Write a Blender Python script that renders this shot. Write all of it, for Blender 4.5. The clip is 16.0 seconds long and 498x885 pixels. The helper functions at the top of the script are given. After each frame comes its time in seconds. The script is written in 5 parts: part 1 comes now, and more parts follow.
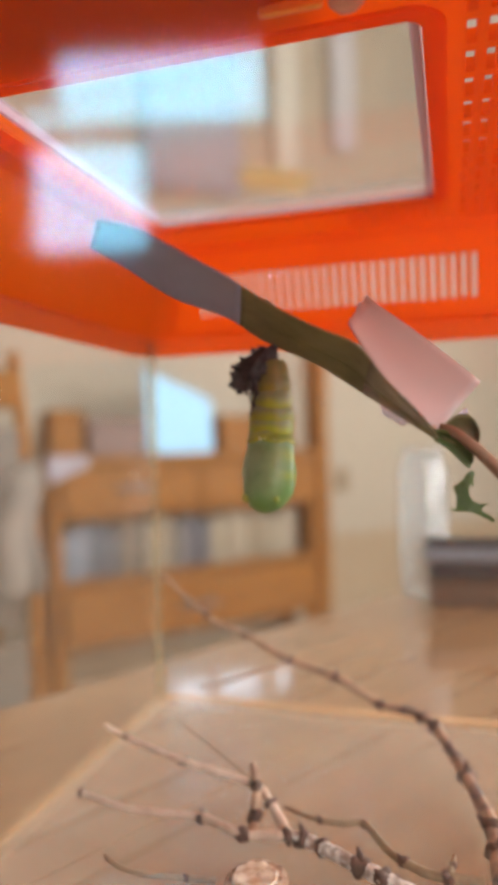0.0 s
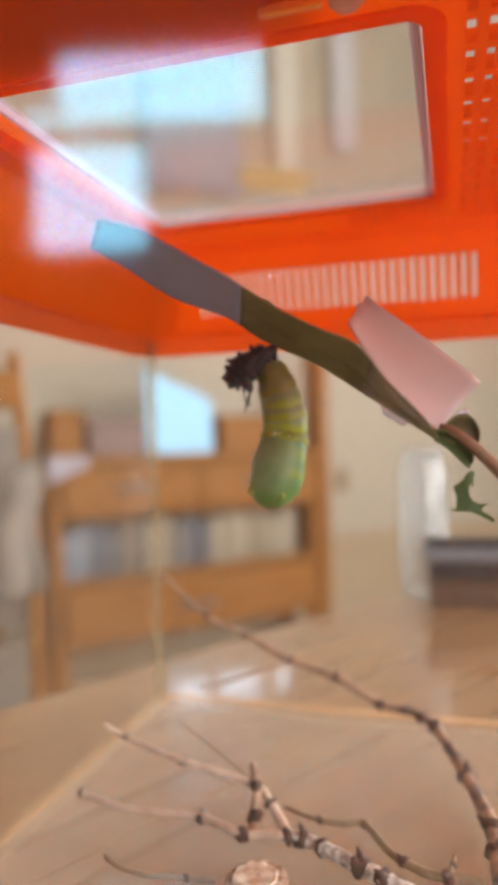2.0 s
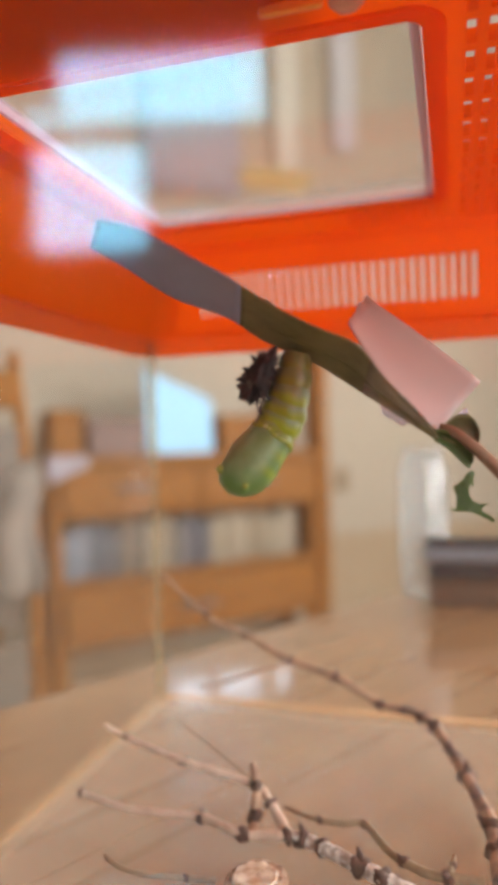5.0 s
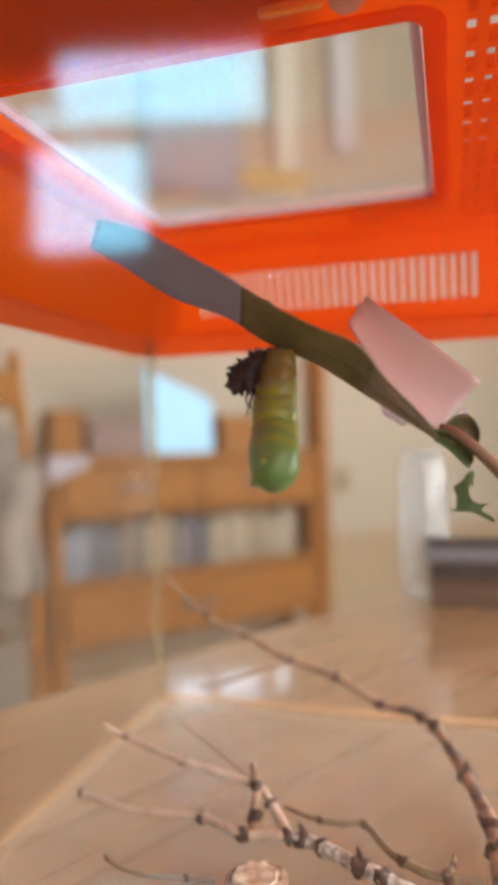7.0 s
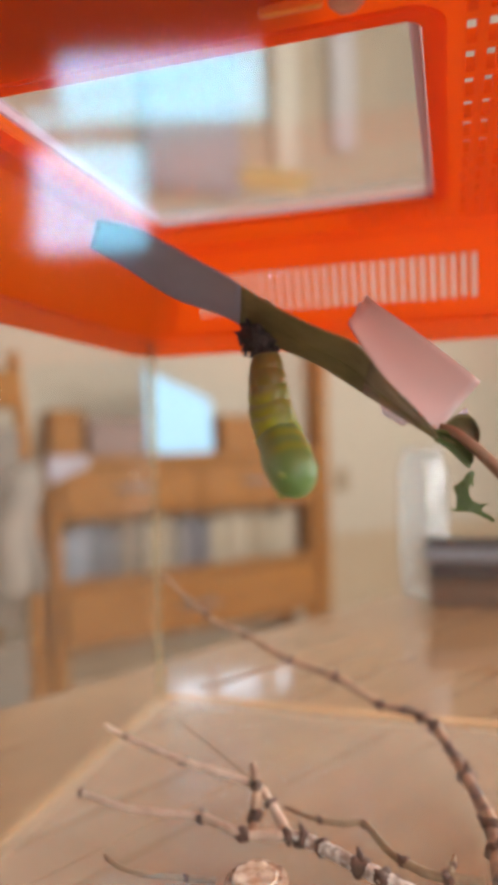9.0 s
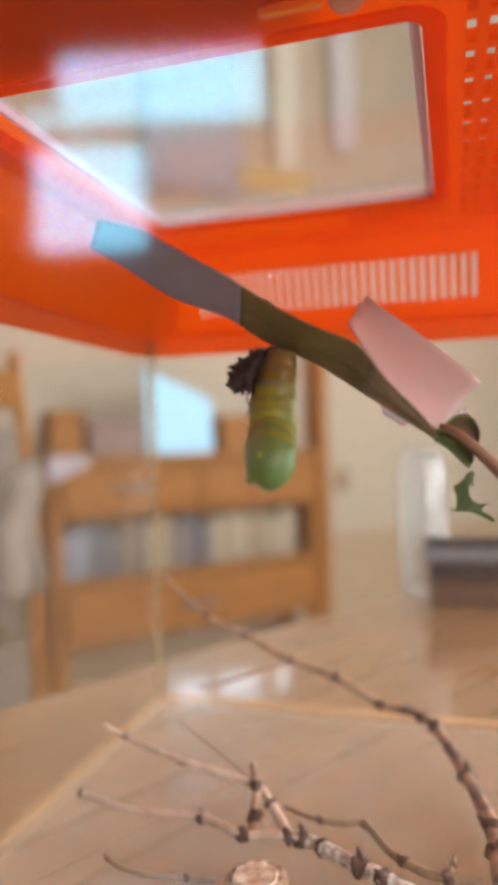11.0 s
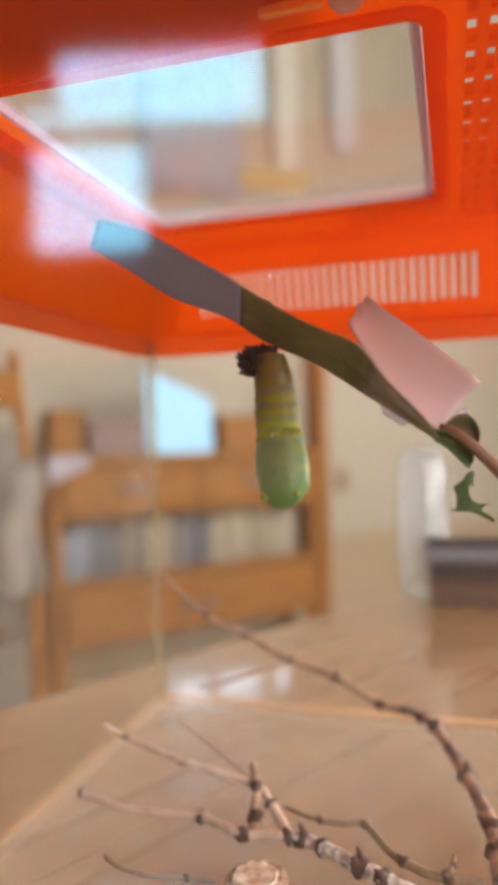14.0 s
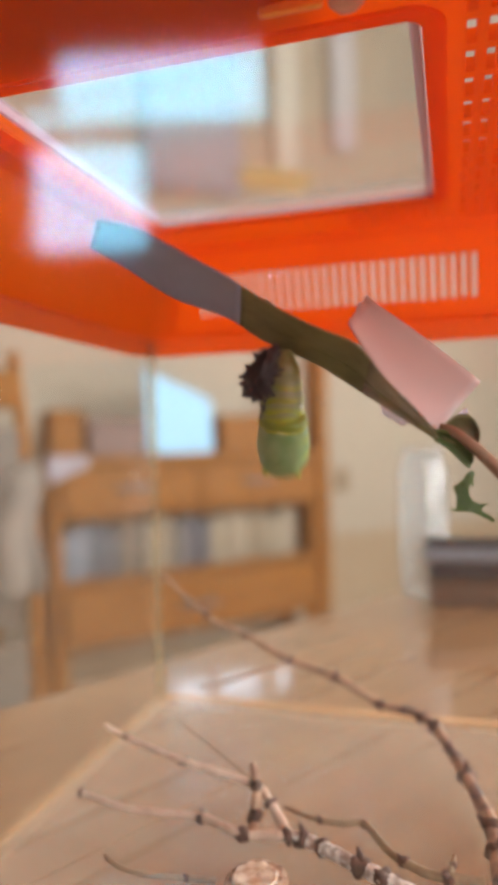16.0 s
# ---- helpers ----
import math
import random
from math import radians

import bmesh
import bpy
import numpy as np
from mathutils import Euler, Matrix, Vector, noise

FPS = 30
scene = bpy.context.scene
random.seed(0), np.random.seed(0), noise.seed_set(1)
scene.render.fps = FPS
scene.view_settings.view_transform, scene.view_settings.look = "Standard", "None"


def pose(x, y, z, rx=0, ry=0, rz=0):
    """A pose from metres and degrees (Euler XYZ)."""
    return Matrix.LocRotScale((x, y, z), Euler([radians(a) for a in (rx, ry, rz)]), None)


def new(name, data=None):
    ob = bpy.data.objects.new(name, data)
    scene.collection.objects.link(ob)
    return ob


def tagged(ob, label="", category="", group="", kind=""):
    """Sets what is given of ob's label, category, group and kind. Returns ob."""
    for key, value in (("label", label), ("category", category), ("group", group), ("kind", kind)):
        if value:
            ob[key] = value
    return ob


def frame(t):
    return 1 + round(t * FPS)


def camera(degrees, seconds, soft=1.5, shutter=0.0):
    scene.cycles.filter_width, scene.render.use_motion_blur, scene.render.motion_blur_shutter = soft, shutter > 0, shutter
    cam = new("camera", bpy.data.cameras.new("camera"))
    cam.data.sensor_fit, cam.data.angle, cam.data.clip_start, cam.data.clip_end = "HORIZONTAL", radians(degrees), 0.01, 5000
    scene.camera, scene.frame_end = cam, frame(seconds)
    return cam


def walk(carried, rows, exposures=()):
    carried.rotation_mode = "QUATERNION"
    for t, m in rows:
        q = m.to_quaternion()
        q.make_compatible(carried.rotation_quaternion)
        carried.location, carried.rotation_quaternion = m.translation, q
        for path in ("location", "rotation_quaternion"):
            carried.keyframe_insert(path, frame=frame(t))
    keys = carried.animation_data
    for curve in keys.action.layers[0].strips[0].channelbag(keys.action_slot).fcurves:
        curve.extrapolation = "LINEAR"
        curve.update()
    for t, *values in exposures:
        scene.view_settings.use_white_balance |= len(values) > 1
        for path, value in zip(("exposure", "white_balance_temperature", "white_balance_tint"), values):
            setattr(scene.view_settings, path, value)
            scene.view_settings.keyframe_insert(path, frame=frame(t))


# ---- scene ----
# ---- camera ----
cam = camera(39.48, 16.0, soft=4.6, shutter=0.4)
cam.data.dof.use_dof = True
cam.data.dof.focus_distance = 0.165
cam.data.dof.aperture_fstop = 10.5
EYE = pose(0, 0, 0.125, 89.63, 0, 16.28) @ pose(0, 0, 0, 0, 0, -1.4)
walk(cam, [(0.0, EYE), (16.0, EYE)], exposures=[(0.0, 0.0), (16.0, 0.0)])

# ---- world and light ----
ROOM = pose(0, 0, 0, 0, 0, 40)          # the room, the sideboard and the table stand turned to the tank
FLOOR_Z, CEIL_Z = -0.75, 2.0

world = bpy.data.worlds.new("sky")
scene.world = world
world.use_nodes = True
sky = world.node_tree.nodes.new("ShaderNodeTexSky")
sky.sky_type, sky.sun_disc = "NISHITA", False
sky.sun_elevation, sky.sun_rotation = radians(40), radians(200)
world.node_tree.links.new(sky.outputs[0], world.node_tree.nodes["Background"].inputs[0])
world.node_tree.nodes["Background"].inputs[1].default_value = 0.1


def daylight(name, m, w, h, watts, colour):
    lamp = bpy.data.lights.new(name, "AREA")
    lamp.shape, lamp.size, lamp.size_y, lamp.energy, lamp.color = "RECTANGLE", w, h, watts, colour
    ob = new(name, lamp)
    ob.matrix_world = m
    return ob


# fill lamps for overall brightness, in window openings added out of view
daylight("fill_south", ROOM @ pose(0.95, -1.98, 0.75, -90, 0, 0) @ pose(0, 0, 0, 180, 0, 0), 1.9, 1.5, 57, (0.95, 0.96, 0.945))
daylight("fill_east", ROOM @ pose(2.98, -0.2, 0.8, 0, 90, 0), 1.5, 1.5, 122, (0.955, 0.95, 0.925))

# ---- materials ----


def nodes_of(name):
    m = bpy.data.materials.new(name)
    m.use_nodes = True
    nt = m.node_tree
    return m, nt, nt.nodes["Principled BSDF"]


def link(nt, a, b):
    nt.links.new(a, b)


def surface(name, colour, other=None, rough=0.5, metal=0.0, scale=40.0, detail=6.0, stretch=(1, 1, 1), bump=0.1, fine=400.0,
            through_light=0.0, sss=0.0, coat=0.0, spread=0.5, dirt=0.0, gloss=0.5, slant=0.0, coat_rough=0.12):
    """Two-scale procedural surface: blotches between two colours, fine grain in the relief and in the gloss."""
    m, nt, b = nodes_of(name)
    other = other or tuple(c * 0.75 for c in colour)
    tc = nt.nodes.new("ShaderNodeTexCoord")
    mp = nt.nodes.new("ShaderNodeMapping")
    mp.inputs["Scale"].default_value = stretch
    mp.inputs["Rotation"].default_value = (0, radians(slant), 0)
    link(nt, tc.outputs["Object"], mp.inputs[0])
    n1 = nt.nodes.new("ShaderNodeTexNoise")
    n1.inputs["Scale"].default_value, n1.inputs["Detail"].default_value = scale, detail
    link(nt, mp.outputs[0], n1.inputs["Vector"])
    n2 = nt.nodes.new("ShaderNodeTexNoise")
    n2.inputs["Scale"].default_value, n2.inputs["Detail"].default_value = fine, 4
    link(nt, mp.outputs[0], n2.inputs["Vector"])
    ramp = nt.nodes.new("ShaderNodeValToRGB")
    ramp.color_ramp.elements[0].position, ramp.color_ramp.elements[1].position = 0.5 - spread / 2, 0.5 + spread / 2
    ramp.color_ramp.elements[0].color, ramp.color_ramp.elements[1].color = (*other, 1), (*colour, 1)
    link(nt, n1.outputs[0], ramp.inputs[0])
    mix = nt.nodes.new("ShaderNodeMixRGB")
    mix.blend_type = "OVERLAY"
    mix.inputs[0].default_value = 0.25 + dirt
    link(nt, ramp.outputs[0], mix.inputs[1])
    link(nt, n2.outputs[0], mix.inputs[2])
    link(nt, mix.outputs[0], b.inputs["Base Color"])
    rr = nt.nodes.new("ShaderNodeMapRange")
    rr.inputs[3].default_value, rr.inputs[4].default_value = max(rough - 0.1, 0.02), min(rough + 0.1, 1)
    link(nt, n1.outputs[0], rr.inputs[0])
    link(nt, rr.outputs[0], b.inputs["Roughness"])
    b.inputs["Metallic"].default_value = metal
    b.inputs["Specular IOR Level"].default_value = gloss
    b.inputs["Coat Weight"].default_value = coat
    b.inputs["Coat Roughness"].default_value = coat_rough
    if sss:
        b.inputs["Subsurface Weight"].default_value = sss
        b.inputs["Subsurface Radius"].default_value = (0.004, 0.004, 0.0015)
        b.inputs["Subsurface Scale"].default_value = 0.6
    if bump:
        bp = nt.nodes.new("ShaderNodeBump")
        bp.inputs["Strength"].default_value, bp.inputs["Distance"].default_value = bump, 0.3 / fine
        link(nt, n2.outputs[0], bp.inputs["Height"])
        link(nt, bp.outputs[0], b.inputs["Normal"])
    if through_light:
        tr = nt.nodes.new("ShaderNodeBsdfTranslucent")
        link(nt, mix.outputs[0], tr.inputs[0])
        ms = nt.nodes.new("ShaderNodeMixShader")
        ms.inputs[0].default_value = through_light
        link(nt, b.outputs[0], ms.inputs[1])
        link(nt, tr.outputs[0], ms.inputs[2])
        link(nt, ms.outputs[0], nt.nodes["Material Output"].inputs[0])
    return m


def clear(name, tint=(1, 1, 1), rough=0.02, ior=1.49, haze=0.0, haze_colour=(0.8, 0.8, 0.8), smear=0.0):
    """A thin clear sheet: light passes straight on, and the surface mirrors by its index."""
    m, nt, b = nodes_of(name)
    nt.nodes.remove(b)
    tr = nt.nodes.new("ShaderNodeBsdfTransparent")
    tr.inputs[0].default_value = (*tint, 1)
    gl = nt.nodes.new("ShaderNodeBsdfGlossy")
    gl.inputs["Roughness"].default_value = rough
    if smear:                  # smudges spread part of the mirrored light
        g1, g2 = gl, nt.nodes.new("ShaderNodeBsdfGlossy")
        g2.inputs["Roughness"].default_value = 0.18
        gl = nt.nodes.new("ShaderNodeMixShader")
        gl.inputs[0].default_value = smear
        link(nt, g1.outputs[0], gl.inputs[1])
        link(nt, g2.outputs[0], gl.inputs[2])
    lw = nt.nodes.new("ShaderNodeLayerWeight")
    lw.inputs[0].default_value = 0.5
    pw = nt.nodes.new("ShaderNodeMath")
    pw.operation = "POWER"
    pw.inputs[1].default_value = 5.0
    link(nt, lw.outputs["Facing"], pw.inputs[0])
    f0 = ((ior - 1) / (ior + 1)) ** 2
    fr = nt.nodes.new("ShaderNodeMath")
    fr.operation = "MULTIPLY_ADD"
    fr.inputs[1].default_value, fr.inputs[2].default_value = 1 - f0, f0
    link(nt, pw.outputs[0], fr.inputs[0])
    ms = nt.nodes.new("ShaderNodeMixShader")
    link(nt, fr.outputs[0], ms.inputs[0])
    link(nt, tr.outputs[0], ms.inputs[1])
    link(nt, gl.outputs[0], ms.inputs[2])
    last = ms
    if haze:
        df = nt.nodes.new("ShaderNodeBsdfDiffuse")
        df.inputs[0].default_value = (*haze_colour, 1)
        m2 = nt.nodes.new("ShaderNodeMixShader")
        m2.inputs[0].default_value = haze
        link(nt, ms.outputs[0], m2.inputs[1])
        link(nt, df.outputs[0], m2.inputs[2])
        last = m2
    link(nt, last.outputs[0], nt.nodes["Material Output"].inputs[0])
    return m


def glow(name, colour, strength):
    m, nt, b = nodes_of(name)
    b.inputs["Base Color"].default_value = (*colour, 1)
    b.inputs["Emission Color"].default_value = (*colour, 1)
    b.inputs["Emission Strength"].default_value = strength
    return m


DOOR = surface("ivory_door_paint", (0.41, 0.34, 0.28), (0.36, 0.30, 0.245), 0.45, scale=5, fine=200, bump=0.04)
PAINT = surface("cream_paint", (0.54, 0.475, 0.38), (0.48, 0.415, 0.33), 0.6, scale=2, fine=300, bump=0.05)
CEILING = surface("ceiling_paint", (0.82, 0.79, 0.72), (0.76, 0.73, 0.66), 0.8, scale=3, fine=200, bump=0.05)
WHITE = surface("white_paint", (0.8, 0.79, 0.76), (0.72, 0.70, 0.66), 0.4, scale=6, fine=200, bump=0.03)
CARPET = surface("beige_carpet", (0.74, 0.57, 0.41), (0.66, 0.50, 0.36), 0.95, scale=8, fine=500, bump=0.6)
WOOD = surface("table_wood", (0.395, 0.198, 0.079), (0.285, 0.137, 0.051), 0.3, scale=9, stretch=(0.6, 9, 9), fine=120, bump=0.012, coat=0.95, coat_rough=0.035, gloss=0.4, spread=0.45)
OAK = surface("honey_oak", (0.38, 0.148, 0.018), (0.27, 0.10, 0.011), 0.5, scale=5, stretch=(1, 8, 8), fine=90, bump=0.06, gloss=0.3)
OAK_UP = surface("honey_oak_upright", (0.38, 0.148, 0.018), (0.27, 0.10, 0.011), 0.5, scale=5, stretch=(8, 8, 1), fine=90, bump=0.06, gloss=0.3)
ORANGE = surface("orange_plastic", (0.93, 0.285, 0.0), (0.91, 0.262, 0.0), 0.45, scale=30, fine=900, bump=0.05, through_light=0.78, dirt=-0.25, gloss=0.2)
# opaque darker orange that deepens the shaded part of the lid
ORANGE_SHADE = surface("dark_orange_shade_plastic", (0.62, 0.045, 0.0), (0.57, 0.035, 0.0), 0.45, scale=30, fine=900, bump=0.05, gloss=0.2)
CLEAR = clear("clear_plastic", rough=0.06, smear=0.01)
# a little diffuse cream imitates the veil of light on side and back walls
VEILED = clear("veiled_clear_plastic", (0.99, 0.985, 0.98), 0.09, 1.49, 0.025, (0.72, 0.62, 0.48))
EDGE = clear("clear_plastic_edge", (0.90, 0.87, 0.80), 0.12, 1.40, 0.22, (0.46, 0.34, 0.19))
BASE = clear("clear_plastic_base", (0.95, 0.93, 0.90), 0.1, 1.49, 0.15, (0.85, 0.56, 0.32))
RIB = clear("floor_rib_plastic", (0.95, 0.9, 0.84), 0.1, 1.49, 0.5, (0.90, 0.60, 0.36))
SCUFFED = clear("scuffed_clear_plastic", (0.98, 0.97, 0.95), 0.08, 1.49, 0.26, (0.75, 0.70, 0.60))
HATCH = clear("hatch_plastic", (0.94, 0.935, 0.92), 0.04, 1.49, 0.10, (0.74, 0.71, 0.64))
HATCH_EDGE = clear("hatch_edge_plastic", (0.72, 0.58, 0.62), 0.1, 1.49, 0.40, (0.66, 0.50, 0.60))
# rim and lip carry the far edge's reflections and highlights in their haze colour
HATCH_RIM = clear("hatch_rim_plastic", (0.95, 0.88, 0.86), 0.05, 1.49, 0.30, (0.80, 0.68, 0.64), 0.2)
HATCH_LIP = clear("hatch_lip_plastic", (0.97, 0.95, 0.95), 0.05, 1.55, 0.40, (0.84, 0.80, 0.82), 0.2)
KNOB = clear("knob_plastic", (0.9, 0.88, 0.84), 0.06, 1.49, 0.5, (0.62, 0.60, 0.54))
LATCH = surface("amber_plastic", (0.95, 0.42, 0.05), (0.9, 0.36, 0.04), 0.35, scale=40, fine=600, bump=0.04)
PANE = clear("window_pane")
TAN = surface("tan_panel_paint", (0.48, 0.37, 0.25), (0.42, 0.32, 0.21), 0.5, scale=3, fine=200, bump=0.05)
GREY_FABRIC = surface("grey_fabric", (0.70, 0.70, 0.76), (0.62, 0.62, 0.68), 0.9, scale=20, fine=500, bump=0.2)
BLUE_SHEET = surface("blue_grey_sheet", (0.46, 0.49, 0.58), (0.40, 0.43, 0.52), 0.9, scale=20, fine=500, bump=0.2)
NAPKIN = surface("lavender_white_cloth", (0.52, 0.48, 0.56), (0.45, 0.41, 0.48), 0.9, scale=20, fine=500, bump=0.2)
PURPLE_WOOD = surface("purplish_brown_board", (0.27, 0.17, 0.15), (0.22, 0.135, 0.12), 0.5, scale=6, fine=200, bump=0.05)
PINE = surface("yellow_pine", (0.94, 0.77, 0.38), (0.88, 0.69, 0.31), 0.4, scale=8, stretch=(1, 9, 9), fine=200, bump=0.06)
# the bluish-white haze imitates window reflections on the jar
GLASS = clear("jar_glass", (0.96, 0.97, 0.97), 0.05, 1.62, 0.12, (0.88, 0.92, 0.97))
DAY = glow("daylight_sky", (0.22, 0.70, 1.0), 14.0)
# glow that imitates a window mirrored on the far wall
REFLECTION_GLOW = glow("window_reflection_glow", (0.36, 0.68, 0.97), 0.31)
LEAF = surface("leaf_underside", (0.215, 0.195, 0.062), (0.13, 0.115, 0.036), 0.45, scale=260, fine=1500, bump=0.25, through_light=0.2, stretch=(0.12, 1, 1), slant=-27)
LEAF_GREEN = surface("fresh_leaf", (0.10, 0.16, 0.035), (0.065, 0.11, 0.02), 0.45, scale=160, fine=1500, bump=0.2, through_light=0.3)
LEAF_BROWN = surface("drying_leaf", (0.17, 0.165, 0.05), (0.12, 0.09, 0.03), 0.55, scale=200, fine=1500, bump=0.3, through_light=0.2)
TAPE = surface("grey_tape", (0.31, 0.34, 0.49), (0.24, 0.265, 0.40), 0.35, scale=90, fine=1200, bump=0.08, through_light=0.15)
TAPE_CLEAR = clear("clear_tape", (0.93, 0.90, 0.90), 0.15, 1.45, 0.2, (0.50, 0.44, 0.43))
TAPE_LILAC = clear("lilac_tape", (0.92, 0.90, 0.97), 0.1, 1.45, 0.26, (0.74, 0.68, 0.92))
PAPER = surface("pink_paper", (0.75, 0.65, 0.64), (0.71, 0.60, 0.59), 0.8, scale=60, fine=1500, bump=0.15, through_light=0.35)
CURL = surface("brown_curled_leaf", (0.17, 0.085, 0.045), (0.10, 0.05, 0.03), 0.6, scale=200, fine=1500, bump=0.3)
STEM = surface("red_brown_stem", (0.25, 0.155, 0.09), (0.17, 0.09, 0.05), 0.5, scale=200, fine=1500, bump=0.3)
BARK = surface("grey_brown_bark", (0.50, 0.31, 0.20), (0.25, 0.15, 0.10), 0.75, scale=160, fine=900, bump=0.6, spread=0.35)
BARK_LIGHT = surface("pale_peach_bark", (0.68, 0.51, 0.39), (0.42, 0.29, 0.21), 0.65, scale=150, fine=900, bump=0.5, spread=0.4)
BARK_PALE = surface("peeling_pale_bark", (0.76, 0.69, 0.61), (0.25, 0.17, 0.125), 0.75, scale=420, fine=900, bump=0.7, spread=0.30)
BARK_OLD = surface("rough_old_bark", (0.44, 0.27, 0.18), (0.14, 0.10, 0.085), 0.8, scale=230, fine=900, bump=0.8, spread=0.24)
BUD = surface("dark_bud_scale", (0.15, 0.085, 0.06), (0.06, 0.035, 0.03), 0.8, scale=400, fine=1500, bump=0.6)
CUTWOOD = surface("cut_wood", (0.90, 0.78, 0.60), (0.48, 0.29, 0.17), 0.35, scale=240, fine=900, bump=0.4, spread=0.3)
SKIN = surface("shed_skin_dark", (0.034, 0.015, 0.020), (0.010, 0.005, 0.007), 0.6, scale=500, fine=2500, bump=0.8)


def pupa_skin(name, stripes):
    """Soft wet skin: mint wings to the front, green and yellow-banded behind; or olive rings with a yellow lower edge."""
    m, nt, b = nodes_of(name)
    tc, sep = nt.nodes.new("ShaderNodeTexCoord"), nt.nodes.new("ShaderNodeSeparateXYZ")
    link(nt, tc.outputs["Object"], sep.inputs[0])
    nz = nt.nodes.new("ShaderNodeTexNoise")
    nz.inputs["Scale"].default_value, nz.inputs["Detail"].default_value = 260, 6
    link(nt, tc.outputs["Object"], nz.inputs["Vector"])
    fine = nt.nodes.new("ShaderNodeTexNoise")
    fine.inputs["Scale"].default_value = 1800
    link(nt, tc.outputs["Object"], fine.inputs["Vector"])

    def ramp(axis, lo, hi, wobble):
        add = nt.nodes.new("ShaderNodeMath")
        add.operation = "MULTIPLY_ADD"
        add.inputs[1].default_value = wobble
        link(nt, nz.outputs[0], add.inputs[0])
        link(nt, sep.outputs[axis], add.inputs[2])
        mr = nt.nodes.new("ShaderNodeMapRange")
        mr.interpolation_type = "SMOOTHSTEP"
        mr.inputs[1].default_value, mr.inputs[2].default_value = lo + wobble / 2, hi + wobble / 2
        link(nt, add.outputs[0], mr.inputs[0])
        return mr.outputs[0]

    def mix(f, c1, c2):
        mx = nt.nodes.new("ShaderNodeMixRGB")
        link(nt, f, mx.inputs[0])
        for k, c in ((1, c1), (2, c2)):
            if isinstance(c, tuple):
                mx.inputs[k].default_value = (*c, 1)
            else:
                link(nt, c, mx.inputs[k])
        return mx.outputs[0]
    if stripes:
        base = mix(ramp(2, -0.0014, 0.0010, 0.0036), stripes[0], stripes[1])
        base = mix(ramp(1, -0.0005, 0.0040, 0.002), base, stripes[2])
    else:
        wave = nt.nodes.new("ShaderNodeMath")
        wave.operation = "SINE"
        mul = nt.nodes.new("ShaderNodeMath")
        mul.operation = "MULTIPLY"
        mul.inputs[1].default_value = 1500.0
        link(nt, sep.outputs[2], mul.inputs[0])
        link(nt, mul.outputs[0], wave.inputs[0])
        mr = nt.nodes.new("ShaderNodeMapRange")
        mr.inputs[1].default_value, mr.inputs[2].default_value = -1.0, 1.0
        link(nt, wave.outputs[0], mr.inputs[0])
        back = mix(mr.outputs[0], (0.13, 0.23, 0.07), (0.22, 0.29, 0.03))
        back = mix(ramp(2, -0.0095, -0.0065, 0.001), (0.12, 0.23, 0.06), back)
        blot = nt.nodes.new("ShaderNodeMapRange")
        blot.inputs[1].default_value, blot.inputs[2].default_value = 0.32, 0.68
        link(nt, nz.outputs[0], blot.inputs[0])
        front = mix(blot.outputs[0], (0.15, 0.26, 0.085), (0.27, 0.37, 0.19))
        front = mix(ramp(2, -0.0150, -0.0085, 0.0040), (0.12, 0.25, 0.045), front)
        base = mix(ramp(1, -0.0034, 0.0006, 0.0030), front, back)
        base = mix(ramp(2, -0.0004, 0.0004, 0.0004), base, (0.18, 0.22, 0.02))
    link(nt, base, b.inputs["Base Color"])
    b.inputs["Roughness"].default_value = 0.42 if stripes else 0.42
    b.inputs["Specular IOR Level"].default_value = 0.45
    b.inputs["Subsurface Weight"].default_value = 0.16
    b.inputs["Subsurface Radius"].default_value = (0.003, 0.003, 0.001)
    b.inputs["Subsurface Scale"].default_value = 0.5
    bp = nt.nodes.new("ShaderNodeBump")
    bp.inputs["Strength"].default_value, bp.inputs["Distance"].default_value = 0.5, 0.0004
    link(nt, nz.outputs[0], bp.inputs["Height"])
    link(nt, bp.outputs[0], b.inputs["Normal"])
    return m


CASE_SKIN = pupa_skin("pupa_wing_case", None)
RING_SKIN = pupa_skin("pupa_rings", ((0.245, 0.27, 0.007), (0.18, 0.19, 0.085), (0.18, 0.20, 0.017)))
RING_TOP = pupa_skin("pupa_top_rings", ((0.185, 0.155, 0.010), (0.155, 0.14, 0.042), (0.18, 0.13, 0.010)))
RING_LOW = pupa_skin("pupa_low_rings", ((0.29, 0.345, 0.009), (0.19, 0.22, 0.095), (0.19, 0.25, 0.018)))
GOLD = surface("pale_gold_bead", (0.86, 0.84, 0.52), (0.75, 0.72, 0.36), 0.15, scale=900, fine=2500, bump=0.1, coat=0.8)
HORN = surface("yellow_horn_skin", (0.30, 0.34, 0.05), (0.20, 0.28, 0.04), 0.35, scale=600, fine=2500, bump=0.2)
COLLAR = surface("pupa_collar", (0.40, 0.44, 0.05), (0.24, 0.28, 0.03), 0.2, scale=900, fine=2500, bump=0.3)
BRONZE = surface("bronze_plate", (0.32, 0.24, 0.15), (0.26, 0.19, 0.12), 0.4, 0.3, scale=60, fine=500, bump=0.05)
BLACK = surface("black_plastic", (0.026, 0.030, 0.042), (0.018, 0.02, 0.03), 0.25, scale=30, fine=500, bump=0.05)
CARTON = surface("brown_leather_box", (0.13, 0.055, 0.03), (0.09, 0.04, 0.02), 0.5, scale=40, fine=500, bump=0.2)
METAL = surface("grey_metal", (0.25, 0.27, 0.33), (0.20, 0.22, 0.27), 0.45, 0.3, scale=40, fine=500, bump=0.05)
